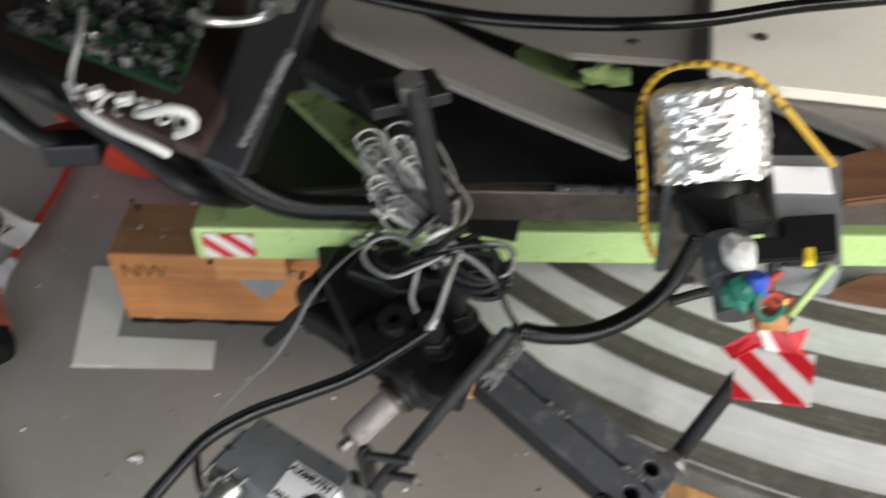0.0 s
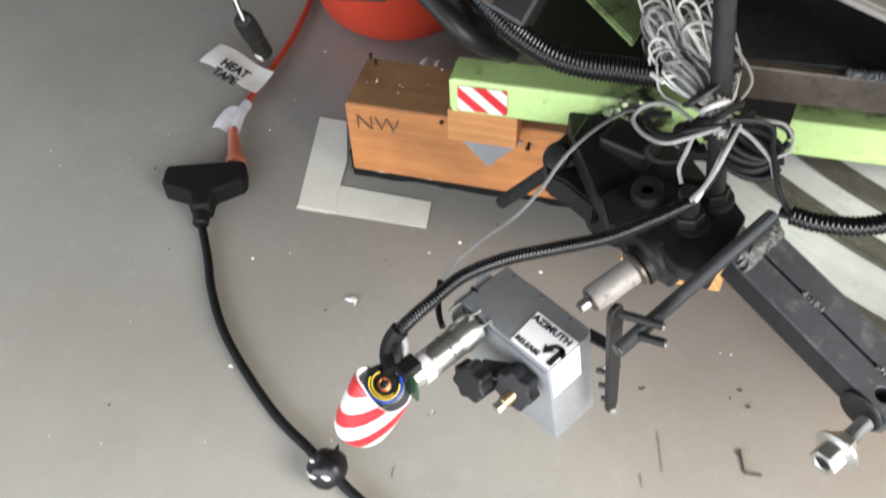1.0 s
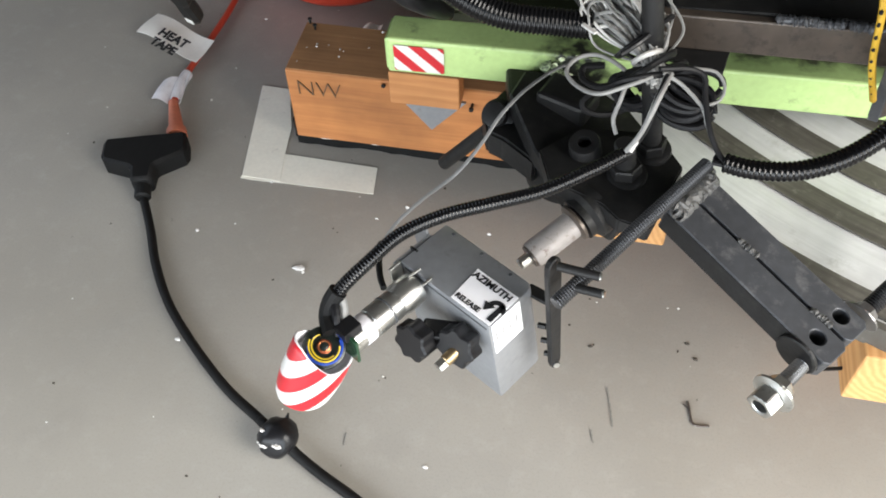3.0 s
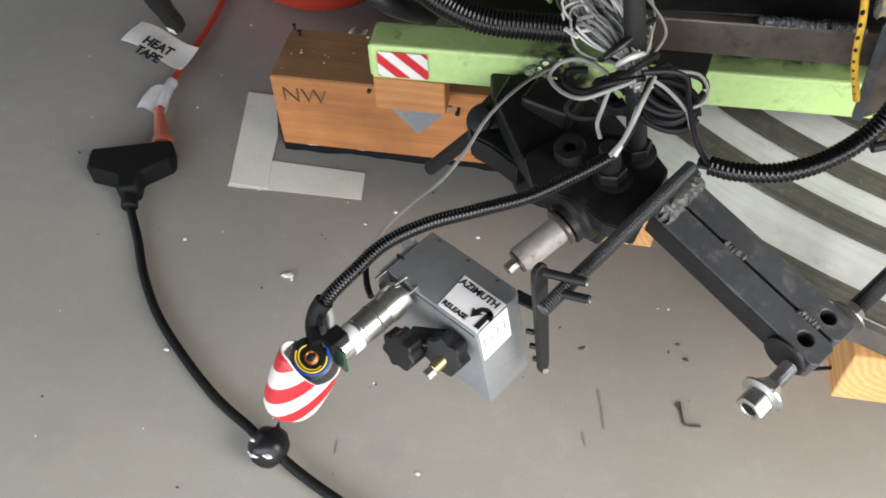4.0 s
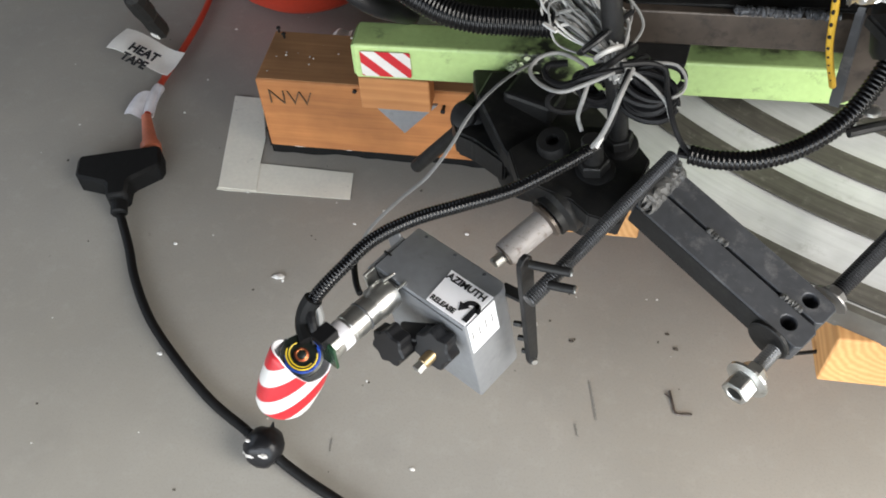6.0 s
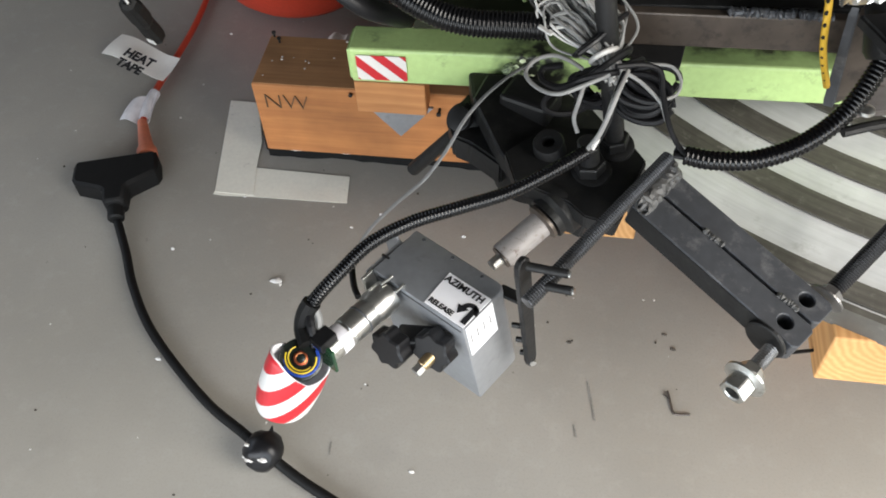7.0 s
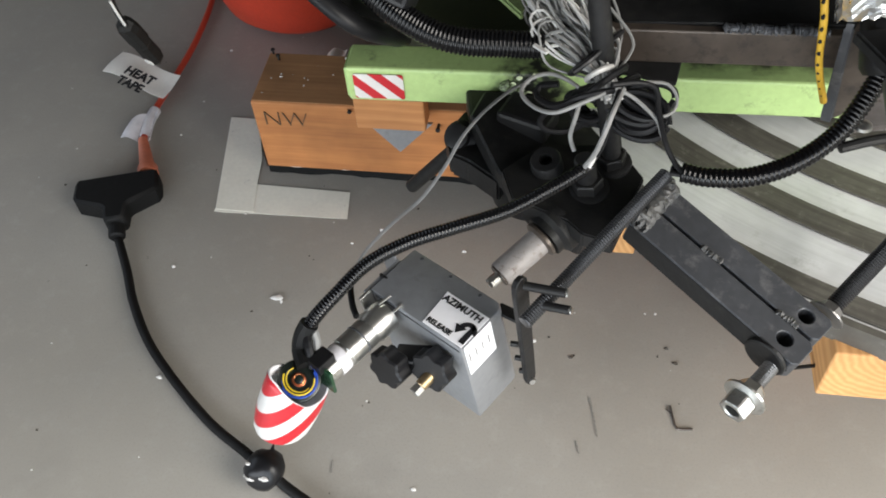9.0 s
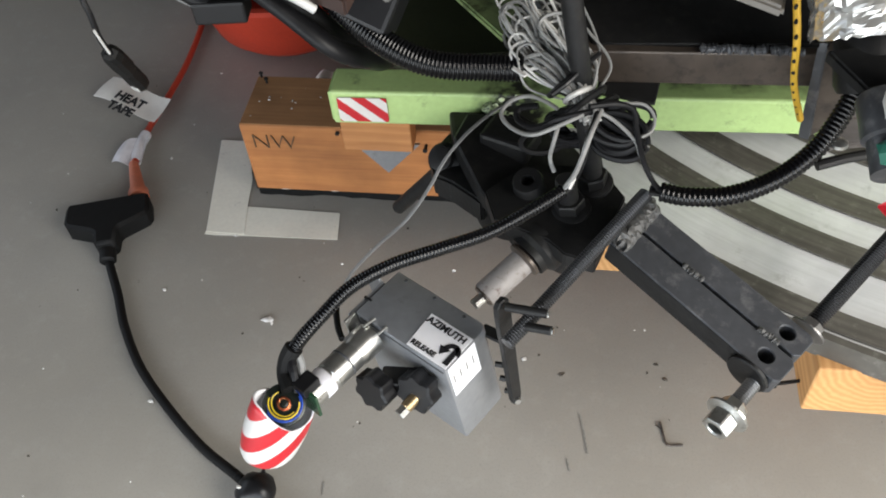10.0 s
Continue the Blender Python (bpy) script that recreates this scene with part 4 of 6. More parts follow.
def ring_pts(c, u, v, ru, rv, a0, a1, n=12, drift=V((0, 0, 0))):
    return [V(c) + V(u) * ru * math.cos(radians(a0 + (a1 - a0) * k / n)) + V(v) * rv * math.sin(radians(a0 + (a1 - a0) * k / n)) + drift * k / n for k in range(n + 1)]


for k, mt in enumerate((YWIRE, CHIP_DARK, YWIRE, BLUE, BLUE)):
    part("wire", wire_bm(ring_pts(ec + tip * (0.0026 + 0.0006 * (k % 3)), e1, e2, 0.0078 + 0.0008 * k, 0.0070 + 0.0009 * k, 24 * k - 20, 190 + 22 * k, 16, tip * 0.0015), 0.00045, 6, 0.0012), mt, cup)
for k, mt in enumerate((COPPER, ORANGE, COPPER)):
    part("coil", wire_bm(ring_pts(ec + tip * (0.0032 + 0.0006 * k), e1, e2, 0.0040 - 0.0004 * k, 0.0036 - 0.0002 * k, 0, 350, 14), 0.0005, 6, 0.001), mt, cup)
# thin bright slivers added along two bright slot lines
for a, b in (((-0.1490, 0.3880, 0.2700), (-0.1430, 0.3950, 0.2700)), ((-0.1390, 0.3830, 0.2700), (-0.1350, 0.3900, 0.2690))):
    part("clip", rod_bm(V(a), V(b), 0.0009, 8), ZINC, gear, "thin bright sliver by the bracket")
# forked clamp between rod and gearbox
f0, f1 = V((-0.0630, 0.3820, 0.3140)), V((-0.0540, 0.3800, 0.2100))
fork = thing("fork_clamp", f1, "black steel fork bracket bolted on the gearbox", "bracket")
fm = frame_of((f0 + f1) / 2, f1 - f0, (0.75, -0.5, 0.4))
fl = (f1 - f0).length
part("plate", plate_bm([(-fl / 2, -0.0022), (-fl / 2 + 0.003, -0.0052), (-fl / 2 + 0.010, -0.0058), (fl / 2 - 0.006, -0.0044), (fl / 2, -0.0030), (fl / 2, 0.0030), (fl / 2 - 0.006, 0.0046), (-fl / 2 + 0.010, 0.0060), (-fl / 2 + 0.003, 0.0050), (-fl / 2, 0.0022)], -0.002, 0.002, (), fm, 0.0006), BLACK_STEEL, fork)
for a, b in (((-0.0600, 0.3790, 0.3120), (-0.0360, 0.3750, 0.3130)), ((-0.0480, 0.3720, 0.3040), (-0.0330, 0.3680, 0.3070))):
    a, b = V(a), V(b)
    part("pin", rod_bm(a, b, 0.0027, 14, 0.0005), BLACK_STEEL, fork, smooth=True)
    part("pin_end", rod_bm(b, b + (b - a).normalized() * 0.0010, 0.0021, 12), ZINC, fork, "bare bright pin end")
for p in ((-0.0630, 0.3840, 0.2450), (-0.0600, 0.3830, 0.2310), (-0.0570, 0.3820, 0.2180)):
    part("bolt", hex_bm(V(p) + V((-0.004, 0, 0)), V(p) + V((0.001, -0.001, 0.001)), 0.0021), BLACK_STEEL, fork)
part("bolt", hex_bm(V((-0.0540, 0.3810, 0.2120)), V((-0.0520, 0.3770, 0.2130)), 0.0024), ZINC, fork, "bright screw end")
part("strap", box_bm((-0.014, -0.004, -0.0015), (0.008, 0.004, 0.0015), 0.0006, frame_of(V((-0.0650, 0.3930, 0.2620)), V((0.8, -0.5, 0.2)))), BLACK_STEEL, fork)

# ---- corrugated cable conduits ----
def conduit(points, r, pitch, label):
    ob = thing("cable_conduit", points[-1], label, "conduit")
    tube_ = part("corrugated_tube", loom_bm(points, r, pitch), LOOM, ob)
    for f in tube_.data.polygons:
        f.use_smooth = True
    e0 = V(points[0])
    back = (e0 - V(points[1])).normalized()
    for k in (-1, 1):
        off = back.cross(V((0, 0, 1))) * r * 0.35 * k
        part("inner_wire", wire_bm([e0 - back * 0.006 + off, e0 + back * 0.003 + off, e0 + back * 0.006 + off * 1.2], r * 0.3, 7), DARK_WIRE, ob)
    return ob


c1_ = conduit([(-0.0310, 0.4540, 0.3310), (-0.0490, 0.4400, 0.3280), (-0.0740, 0.4250, 0.3220), (-0.1030, 0.4130, 0.3180), (-0.1300, 0.4040, 0.3120), (-0.1530, 0.3910, 0.3050), (-0.1690, 0.3730, 0.2970), (-0.1800, 0.3630, 0.2880), (-0.1870, 0.3580, 0.2780)], 0.0044, 0.0021,
              "black corrugated plastic cable conduit from hub to motor")
part("tape_wrap", wire_bm([(-0.1840, 0.3600, 0.2840), (-0.1880, 0.3560, 0.2770), (-0.1890, 0.3500, 0.2700), (-0.1840, 0.3400, 0.2680)], 0.0058, 12), RUBBER, c1_, "black tape wrap")
part("wire", wire_bm([(-0.1830, 0.3590, 0.2810), (-0.1800, 0.3550, 0.2760), (-0.1790, 0.3490, 0.2700), (-0.1770, 0.3450, 0.2660)], 0.0026, 8), GREY_WIRE, c1_)
part("wire", wire_bm([(-0.1860, 0.3560, 0.2800), (-0.1830, 0.3480, 0.2760), (-0.1810, 0.3410, 0.2660)], 0.0026, 8), DARK_WIRE, c1_)
conduit([(-0.0590, 0.5170, 0.3720), (-0.0820, 0.5170, 0.3720), (-0.1070, 0.5160, 0.3730), (-0.1280, 0.5190, 0.3760), (-0.1510, 0.5290, 0.3820), (-0.1710, 0.5420, 0.3900), (-0.1910, 0.5570, 0.4000), (-0.1920, 0.5450, 0.4100), (-0.1950, 0.5450, 0.4300)], 0.0088, 0.0026,
        "thick black corrugated plastic cable conduit over the green tube")
conduit([(0.0250, 0.4520, 0.3360), (0.0410, 0.4490, 0.3360), (0.0650, 0.4500, 0.3380), (0.0900, 0.4600, 0.3430), (0.1120, 0.4760, 0.3530), (0.1270, 0.4940, 0.3700), (0.1360, 0.5090, 0.3850), (0.1420, 0.5160, 0.3950)], 0.0060, 0.0029,
        "black corrugated plastic cable conduit hanging to the second drive")
# smooth black sheathed harness
har = thing("cable_harness", (-0.1820, 0.5250, 0.3850), "thick smooth black sheathed cable harness", "cable")
part("sheath", wire_bm([(-0.2960, 0.5360, 0.4660), (-0.2570, 0.5240, 0.4520), (-0.2330, 0.5350, 0.4200), (-0.2070, 0.5340, 0.3950), (-0.1810, 0.5310, 0.3720), (-0.1670, 0.5630, 0.3400), (-0.1700, 0.6160, 0.3000)], 0.0085, 16, 0.004, 0.7), DARK_WIRE, har, smooth=True)
part("sheath", wire_bm([(-0.3070, 0.5570, 0.4620), (-0.2540, 0.5340, 0.4500), (-0.2240, 0.5410, 0.4200), (-0.1990, 0.5420, 0.3960), (-0.1870, 0.5570, 0.3660), (-0.1800, 0.5890, 0.3350)], 0.0075, 16, 0.004, 0.8), RUBBER, har, smooth=True)
part("sheath", wire_bm([(-0.3190, 0.5580, 0.4300), (-0.2990, 0.5520, 0.4200), (-0.2750, 0.5370, 0.4100), (-0.2580, 0.5330, 0.4020)], 0.006, 12), DARK_WIRE, har, smooth=True)
part("sheath", wire_bm([(-0.3220, 0.5570, 0.4200), (-0.3050, 0.5510, 0.4120), (-0.2800, 0.5380, 0.4050), (-0.2600, 0.5320, 0.4000)], 0.003, 12), GREY_WIRE, har, smooth=True)
clip = thing("cable_clip", (-0.2530, 0.5370, 0.3980), "black plastic block clip on the cables with a red flag", "clip")
part("block", box_bm((-0.017, -0.010, -0.008), (0.017, 0.010, 0.008), 0.002, frame_of(V((-0.2520, 0.5380, 0.3980)), (1, 0.12, 0))), PLASTIC, clip)
part("red_flag", box_bm((-0.012, 0.008, -0.004), (0.010, 0.020, -0.001), 0.0008, frame_of(V((-0.2620, 0.5480, 0.3980)), (1, 0.5, 0))), RED, clip)

# ---- grey wire bundle over the hub ----
bun = thing("wire_bundle", (-0.0220, 0.5150, 0.3500), "tied bundle of looped grey and white signal wires", "wires")
rnd = random.Random(21)
T = V((-0.0220, 0.4950, 0.3660))
U = (V((-0.0490, 0.5460, 0.3940)) - T)
Sx = V((1, 0.15, 0.2)).normalized()
for i in range(30):
    w = rnd.uniform(-1, 1)
    ln = rnd.uniform(0.45, 1.25)
    o = V((rnd.uniform(-0.008, 0.008), rnd.uniform(-0.006, 0.006), rnd.uniform(-0.005, 0.006)))
    top = T + U * ln + Sx * w * 0.020 + V((-0.006, 0, rnd.uniform(-0.008, 0.010)))
    wd = rnd.uniform(0.004, 0.010)
    ax_ = U.normalized()
    pts = [T - U * 0.18 + o * 0.8, T + o * 0.6, T + U * ln * 0.5 + Sx * (w * 0.016 - wd * 0.8) + o,
           top - Sx * wd - ax_ * 0.008, top - Sx * wd * 0.6 + ax_ * 0.001, top + Sx * wd * 0.5 + ax_ * 0.002, top + Sx * wd - ax_ * 0.008,
           T + U * ln * 0.45 + Sx * (w * 0.016 + wd * 0.7) - o, T - o * 0.6, T - U * 0.15 - o * 0.8]
    part("wire", wire_bm(pts, rnd.choice((0.0008, 0.0009, 0.0011)), 6, 0.003), rnd.choice((GREY_WIRE, GREY_WIRE, GREY_WIRE, WHITE_WIRE)), bun)
for i in range(9):
    e = V((-0.0620, 0.5180, 0.3710)) + V((0, rnd.uniform(-0.006, 0.006), rnd.uniform(-0.006, 0.006)))
    mid = e.lerp(T, 0.5) + V((0, rnd.uniform(0, 0.008), rnd.uniform(0, 0.012)))
    part("wire", wire_bm([e, e.lerp(mid, 0.5) + V((0, 0, 0.004)), mid, T + V((rnd.uniform(-0.006, 0.006), rnd.uniform(-0.005, 0.005), 0))], 0.0012, 6), rnd.choice((GREY_WIRE, WHITE_WIRE, GREY_WIRE)), bun)
part("white_tab", box_bm((-0.003, -0.0012, -0.0008), (0.008, 0.0012, 0.0008), 0.0003, frame_of(V((-0.0630, 0.5060, 0.3790)), (0.8, -0.7, 0))), WHITE_WIRE, bun)


def strap(a, b, r, mt=PLASTIC):
    a, b = V(a), V(b)
    c = (a + b) / 2
    u = (b - a).normalized()
    v = V((0.1, -0.65, 0.75)).normalized()
    part("cable_tie", wire_bm(ring_pts(c, u, v, (b - a).length / 2, r, 0, 360, 20), 0.0016, 8, 0.002, 1.6), mt, bun)


strap((-0.0420, 0.4990, 0.3660), (-0.0170, 0.5240, 0.3750), 0.010)
strap((-0.0320, 0.4860, 0.3620), (-0.0100, 0.5070, 0.3660), 0.011)
part("cable_tie", wire_bm([(-0.0410, 0.4880, 0.3760), (-0.0310, 0.4950, 0.3810), (-0.0200, 0.5110, 0.3830), (-0.0140, 0.5230, 0.3800)], 0.0017, 8), PLASTIC, bun)
part("tie_band", wire_bm(ring_pts(V((-0.0250, 0.4990, 0.3670)), V((-0.0160, 0.5050, 0.3670)) - V((-0.0330, 0.4920, 0.3670)), V((0, -0.6, 0.75)), 0.46, 0.0110, 0, 360, 20), 0.0017, 8, 0.002), WHITE_WIRE, bun)
# loose loops below the ties
part("wire", wire_bm([(-0.0220, 0.4760, 0.3720), (-0.0360, 0.4700, 0.3680), (-0.0510, 0.4680, 0.3620), (-0.0640, 0.4780, 0.3580), (-0.0710, 0.4900, 0.3580), (-0.0660, 0.5000, 0.3600), (-0.0550, 0.5030, 0.3620), (-0.0440, 0.4980, 0.3620), (-0.0370, 0.4940, 0.3600)], 0.0013, 8), GREY_WIRE, bun)
part("wire", wire_bm([(-0.0170, 0.4790, 0.3720), (-0.0350, 0.4740, 0.3700), (-0.0500, 0.4800, 0.3570), (-0.0610, 0.4920, 0.3520), (-0.0610, 0.5000, 0.3540), (-0.0490, 0.5000, 0.3570)], 0.0021, 8), DARK_WIRE, bun)
part("wire", wire_bm([(-0.0120, 0.4780, 0.3740), (-0.0170, 0.4610, 0.3720), (-0.0210, 0.4530, 0.3620), (-0.0250, 0.4540, 0.3450), (-0.0310, 0.4530, 0.3330)], 0.0015, 8), GREY_WIRE, bun)
part("wire", wire_bm([(-0.0140, 0.4760, 0.3740), (-0.0180, 0.4610, 0.3700), (-0.0210, 0.4560, 0.3520), (-0.0260, 0.4560, 0.3360), (-0.0320, 0.4520, 0.3310)], 0.0017, 8), DARK_WIRE, bun)
part("wire", wire_bm([(-0.0150, 0.4760, 0.3720), (-0.0190, 0.4610, 0.3660), (-0.0230, 0.4580, 0.3460), (-0.0280, 0.4510, 0.3360)], 0.0014, 8), WHITE_WIRE, bun)
part("wire", wire_bm([(-0.0360, 0.4730, 0.3660), (-0.0380, 0.4660, 0.3600), (-0.0400, 0.4670, 0.3450), (-0.0370, 0.4620, 0.3380)], 0.0013, 8), GREY_WIRE, bun)
part("wire", wire_bm([(-0.0190, 0.4760, 0.3780), (-0.0030, 0.4840, 0.3740), (0.0070, 0.4840, 0.3700), (0.0090, 0.4770, 0.3620), (0.0140, 0.4630, 0.3500), (0.0200, 0.4560, 0.3410), (0.0260, 0.4500, 0.3370)], 0.0017, 8), DARK_WIRE, bun)
part("wire", wire_bm([(0.0010, 0.4900, 0.3700), (0.0140, 0.4910, 0.3680), (0.0200, 0.4860, 0.3620), (0.0180, 0.4790, 0.3580), (0.0120, 0.4740, 0.3580)], 0.0010, 8), GREY_WIRE, bun)
part("wire", wire_bm([(-0.0160, 0.4830, 0.3700), (-0.0040, 0.4810, 0.3640), (0.0090, 0.4730, 0.3560), (0.0120, 0.4690, 0.3500), (0.0180, 0.4600, 0.3420), (0.0240, 0.4520, 0.3370)], 0.0012, 8), GREY_WIRE, bun)
for i in range(12):
    c = V((-0.0020, 0.4910, 0.3450)) + V((rnd.uniform(-0.006, 0.006), rnd.uniform(-0.004, 0.006), rnd.uniform(-0.008, 0.008)))
    u = V((1, -0.2 + rnd.uniform(-0.3, 0.3), rnd.uniform(-0.3, 0.2))).normalized()
    v = V((0.1, 0.7, 0.75 + rnd.uniform(-0.3, 0.3))).normalized()
    part("coil", wire_bm(ring_pts(c, u, v, rnd.uniform(0.012, 0.018), rnd.uniform(0.006, 0.012), 0, 352, 16), 0.0022, 7), DARK_WIRE if i else GREY_WIRE, bun)
for i in range(7):
    c = V((-0.0370, 0.5070, 0.3350)) + V((rnd.uniform(-0.012, 0.014), rnd.uniform(-0.008, 0.008), rnd.uniform(-0.008, 0.006)))
    part("coil", wire_bm(ring_pts(c, V((1, rnd.uniform(-0.4, 0.4), 0)).normalized(), V((0, 0.7, 0.7)), rnd.uniform(0.008, 0.016), rnd.uniform(0.006, 0.012), 20, 340, 14), 0.0019, 7), DARK_WIRE, bun)
for i in range(6):
    a = V((-0.0180, 0.5020, 0.3520)) + V((rnd.uniform(-0.03, 0.030), rnd.uniform(-0.012, 0.012), rnd.uniform(-0.02, 0.012)))
    b = a + V((rnd.uniform(-0.03, 0.03), rnd.uniform(-0.02, 0.02), rnd.uniform(-0.016, 0.010)))
    c = b + V((rnd.uniform(-0.02, 0.02), rnd.uniform(-0.02, 0.01), rnd.uniform(-0.016, 0.004)))
    part("wire", wire_bm([T + V((rnd.uniform(-0.006, 0.006), 0, -0.004)), a, b, c], rnd.choice((0.0014, 0.0018, 0.0024)), 6), DARK_WIRE, bun)
lead = thing("flat_lead", (-0.1250, 0.5130, 0.2700), "thin flat grey lead drooping from the tube to the gearbox", "cable")
part("lead", wire_bm([(-0.0710, 0.5660, 0.3020), (-0.0800, 0.5590, 0.3030), (-0.0930, 0.5430, 0.3020), (-0.1040, 0.5290, 0.2980), (-0.1140, 0.5160, 0.2900), (-0.1230, 0.5020, 0.2780), (-0.1380, 0.4860, 0.2620), (-0.1580, 0.4750, 0.2460), (-0.1750, 0.4620, 0.2320), (-0.1840, 0.4480, 0.2220)], 0.0015, 8, 0.003, 0.5), GREY_WIRE, lead)
part("lead", wire_bm([(-0.1810, 0.4380, 0.2360), (-0.1790, 0.4240, 0.2360), (-0.1740, 0.4080, 0.2380), (-0.1690, 0.3980, 0.2400)], 0.0022, 8), DARK_WIRE, lead)

# ---- upper machine frame ----
mach = thing("machine_frame", (0.03, 0.60, 0.30), "black steel machine base frame with welded bars and plates", "machine")
part("bottom_bar", box_bm((0, 0, -0.0245), (0.42, 0.026, 0), 0.0012, frame_of(V((-0.0240, 0.5360, 0.3720)), (1, 0.012, 0.004))), RAW_STEEL, mach, "brown bare steel bar")
for i in range(3):
    a, b = V((0.0470, 0.5390, 0.3740)), V((0.1090, 0.5360, 0.3760))
    part("weld", weld_bm(a.lerp(b, i / 3), a.lerp(b, (i + 0.92) / 3), 0.0030, 31 + i), ARM_STEEL, mach, "dark lumpy weld bead")
part("body_plate", slab_bm([(-0.0610, 0.6420, 0.3920), (0.2890, 0.6050, 0.3920), (0.2740, 0.5480, 0.3770), (-0.0180, 0.5410, 0.3730)], 0.02), BLACK_STEEL, mach)
# black slab added to close the gaps behind the frame
part("back_filler", slab_bm([(-0.3140, 1.2640, 0.3300), (0.6110, 1.3050, 0.3300), (0.3940, 0.7380, 0.3300), (-0.0660, 0.6780, 0.3300), (-0.1930, 0.8060, 0.3300)], 0.02), BLACK_STEEL, mach)
part("floor_panel", slab_bm([(-0.1980, 0.7950, 0.2720), (-0.0760, 0.7810, 0.2720), (-0.0720, 0.6660, 0.2720), (-0.1850, 0.6500, 0.2720)], 0.01), OLIVE, mach, "dark olive painted panel")
part("green_gusset", slab_bm([(-0.1630, 0.7180, 0.3250), (-0.1360, 0.7240, 0.3250), (-0.0700, 0.6620, 0.3250), (-0.0800, 0.6120, 0.3250)], 0.006), SHADED_GREEN, mach, "green gusset plate with shade put into its colour")
part("green_block", slab_bm([(0.0290, 0.7430, 0.3600), (0.0860, 0.7440, 0.3600), (0.0780, 0.6720, 0.3600), (0.0290, 0.6760, 0.3600)], 0.03, 0.004), GREEN, mach, "pale green painted block")
for i in range(5):
    q = V((0.0990, 0.6950, 0.3650)) + V((rnd.uniform(-0.02, 0.022), rnd.uniform(-0.012, 0.012), rnd.uniform(0, 0.006)))
    part("fitting", blob_bm(q, rnd.uniform(0.006, 0.011), 0.4, i, (1.4, 1, 0.8), 2), (GREEN, BLACK_STEEL, CHIP)[i % 3], mach)
f0_, f1_ = V((-0.1590, 0.5180, 0.4000)), V((-0.1080, 0.5820, 0.5000))
part("tube", box_bm((0, -0.0165, -0.033), ((f1_ - f0_).length, 0.0165, 0), 0.003, frame_of(f0_, f1_ - f0_, (0.1, -0.6, 0.8))), PLASTIC, mach)
part("weld", weld_bm(V((-0.1380, 0.5090, 0.4250)), V((-0.1040, 0.5110, 0.4850)), 0.0028, 41, 26), WELD, mach, "silvery weld seam")
part("loop_handle", wire_bm(ring_pts(V((-0.1340, 0.5230, 0.5000)), V((1, 0.1, 0.1)), V((0.1, 0.7, -0.7)), 0.020, 0.016, -20, 200, 16), 0.003, 10), ZINC, mach, "bright metal loop")
part("bolt", hex_bm(V((-0.1080, 0.5320, 0.5000)), V((-0.1060, 0.5250, 0.5080)), 0.006), ZINC, mach)
beam = thing("diagonal_beam", (-0.0200, 0.6070, 0.4200), "grey-beige painted steel beam laid across the frame", "beam")
part("beam_body", slab_bm([(-0.1500, 0.7160, 0.4300), (-0.1030, 0.7130, 0.4300), (0.0910, 0.5490, 0.4220), (0.0830, 0.5110, 0.4220), (0.0090, 0.5570, 0.4250), (-0.1010, 0.6300, 0.4300)], 0.007, 0.002), BEAM, beam)
gp = thing("grey_panel", (0.0560, 0.6550, 0.4200), "grey painted sheet panel across the frame", "panel")
part("rivet", lathe_bm([(0.004, 0), (0.0038, 0.0012), (0.002, 0.002)], 14, Matrix.Translation((0.1090, 0.6760, 0.4000))), RAW_STEEL, gp)
part("sheet", slab_bm([(-0.1000, 0.8300, 0.4000), (0.2150, 0.8430, 0.4000), (0.1640, 0.6480, 0.4000), (0.0630, 0.6590, 0.4000), (-0.0690, 0.7430, 0.4000)], 0.006), BEAM, gp)
cp = thing("cream_panel", (0.2200, 0.6480, 0.4100), "cream painted sheet metal panel with a bolt hole", "panel")
part("sheet", slab_bm([(0.1840, 0.7830, 0.4120), (0.3730, 0.7910, 0.4120), (0.2960, 0.5840, 0.4120), (0.1930, 0.6010, 0.4120), (0.1520, 0.6240, 0.4120)], 0.008), CREAM, cp)
part("bolt", lathe_bm([(0.0045, 0), (0.0045, 0.0015), (0.002, 0.0025)], 14, Matrix.Translation((0.1950, 0.6650, 0.4120))), RAW_STEEL, cp)
lb = thing("lower_rail", (0.2290, 0.5880, 0.4000), "grey painted steel rail on the black base", "rail")
part("rail", slab_bm([(0.1830, 0.6090, 0.4020), (0.2150, 0.6180, 0.4020), (0.2970, 0.5780, 0.4020), (0.2800, 0.5330, 0.4020)], 0.01), BEAM, lb)
wb = thing("wood_offcut", (0.2240, 0.5310, 0.3980), "reddish brown wood offcut on the frame", "wood")
part("offcut", slab_bm([(0.2020, 0.5380, 0.4000), (0.2490, 0.5580, 0.4000), (0.2550, 0.5130, 0.3980), (0.2090, 0.5030, 0.3980)], 0.006), SHADED_WOOD, wb)
w2 = thing("wood_wedge", (0.2990, 0.5890, 0.2400), "brown wood wedge on the turntable", "wood")
part("wedge", slab_bm([(0.2670, 0.5790, 0.2520), (0.2990, 0.5930, 0.2560), (0.3420, 0.5950, 0.2560), (0.3340, 0.5660, 0.2500)], 0.0125), SHADED_WOOD, w2)
bc = thing("power_cable", (0.0470, 0.5710, 0.4700), "long shiny black power cable across the frame", "cable")
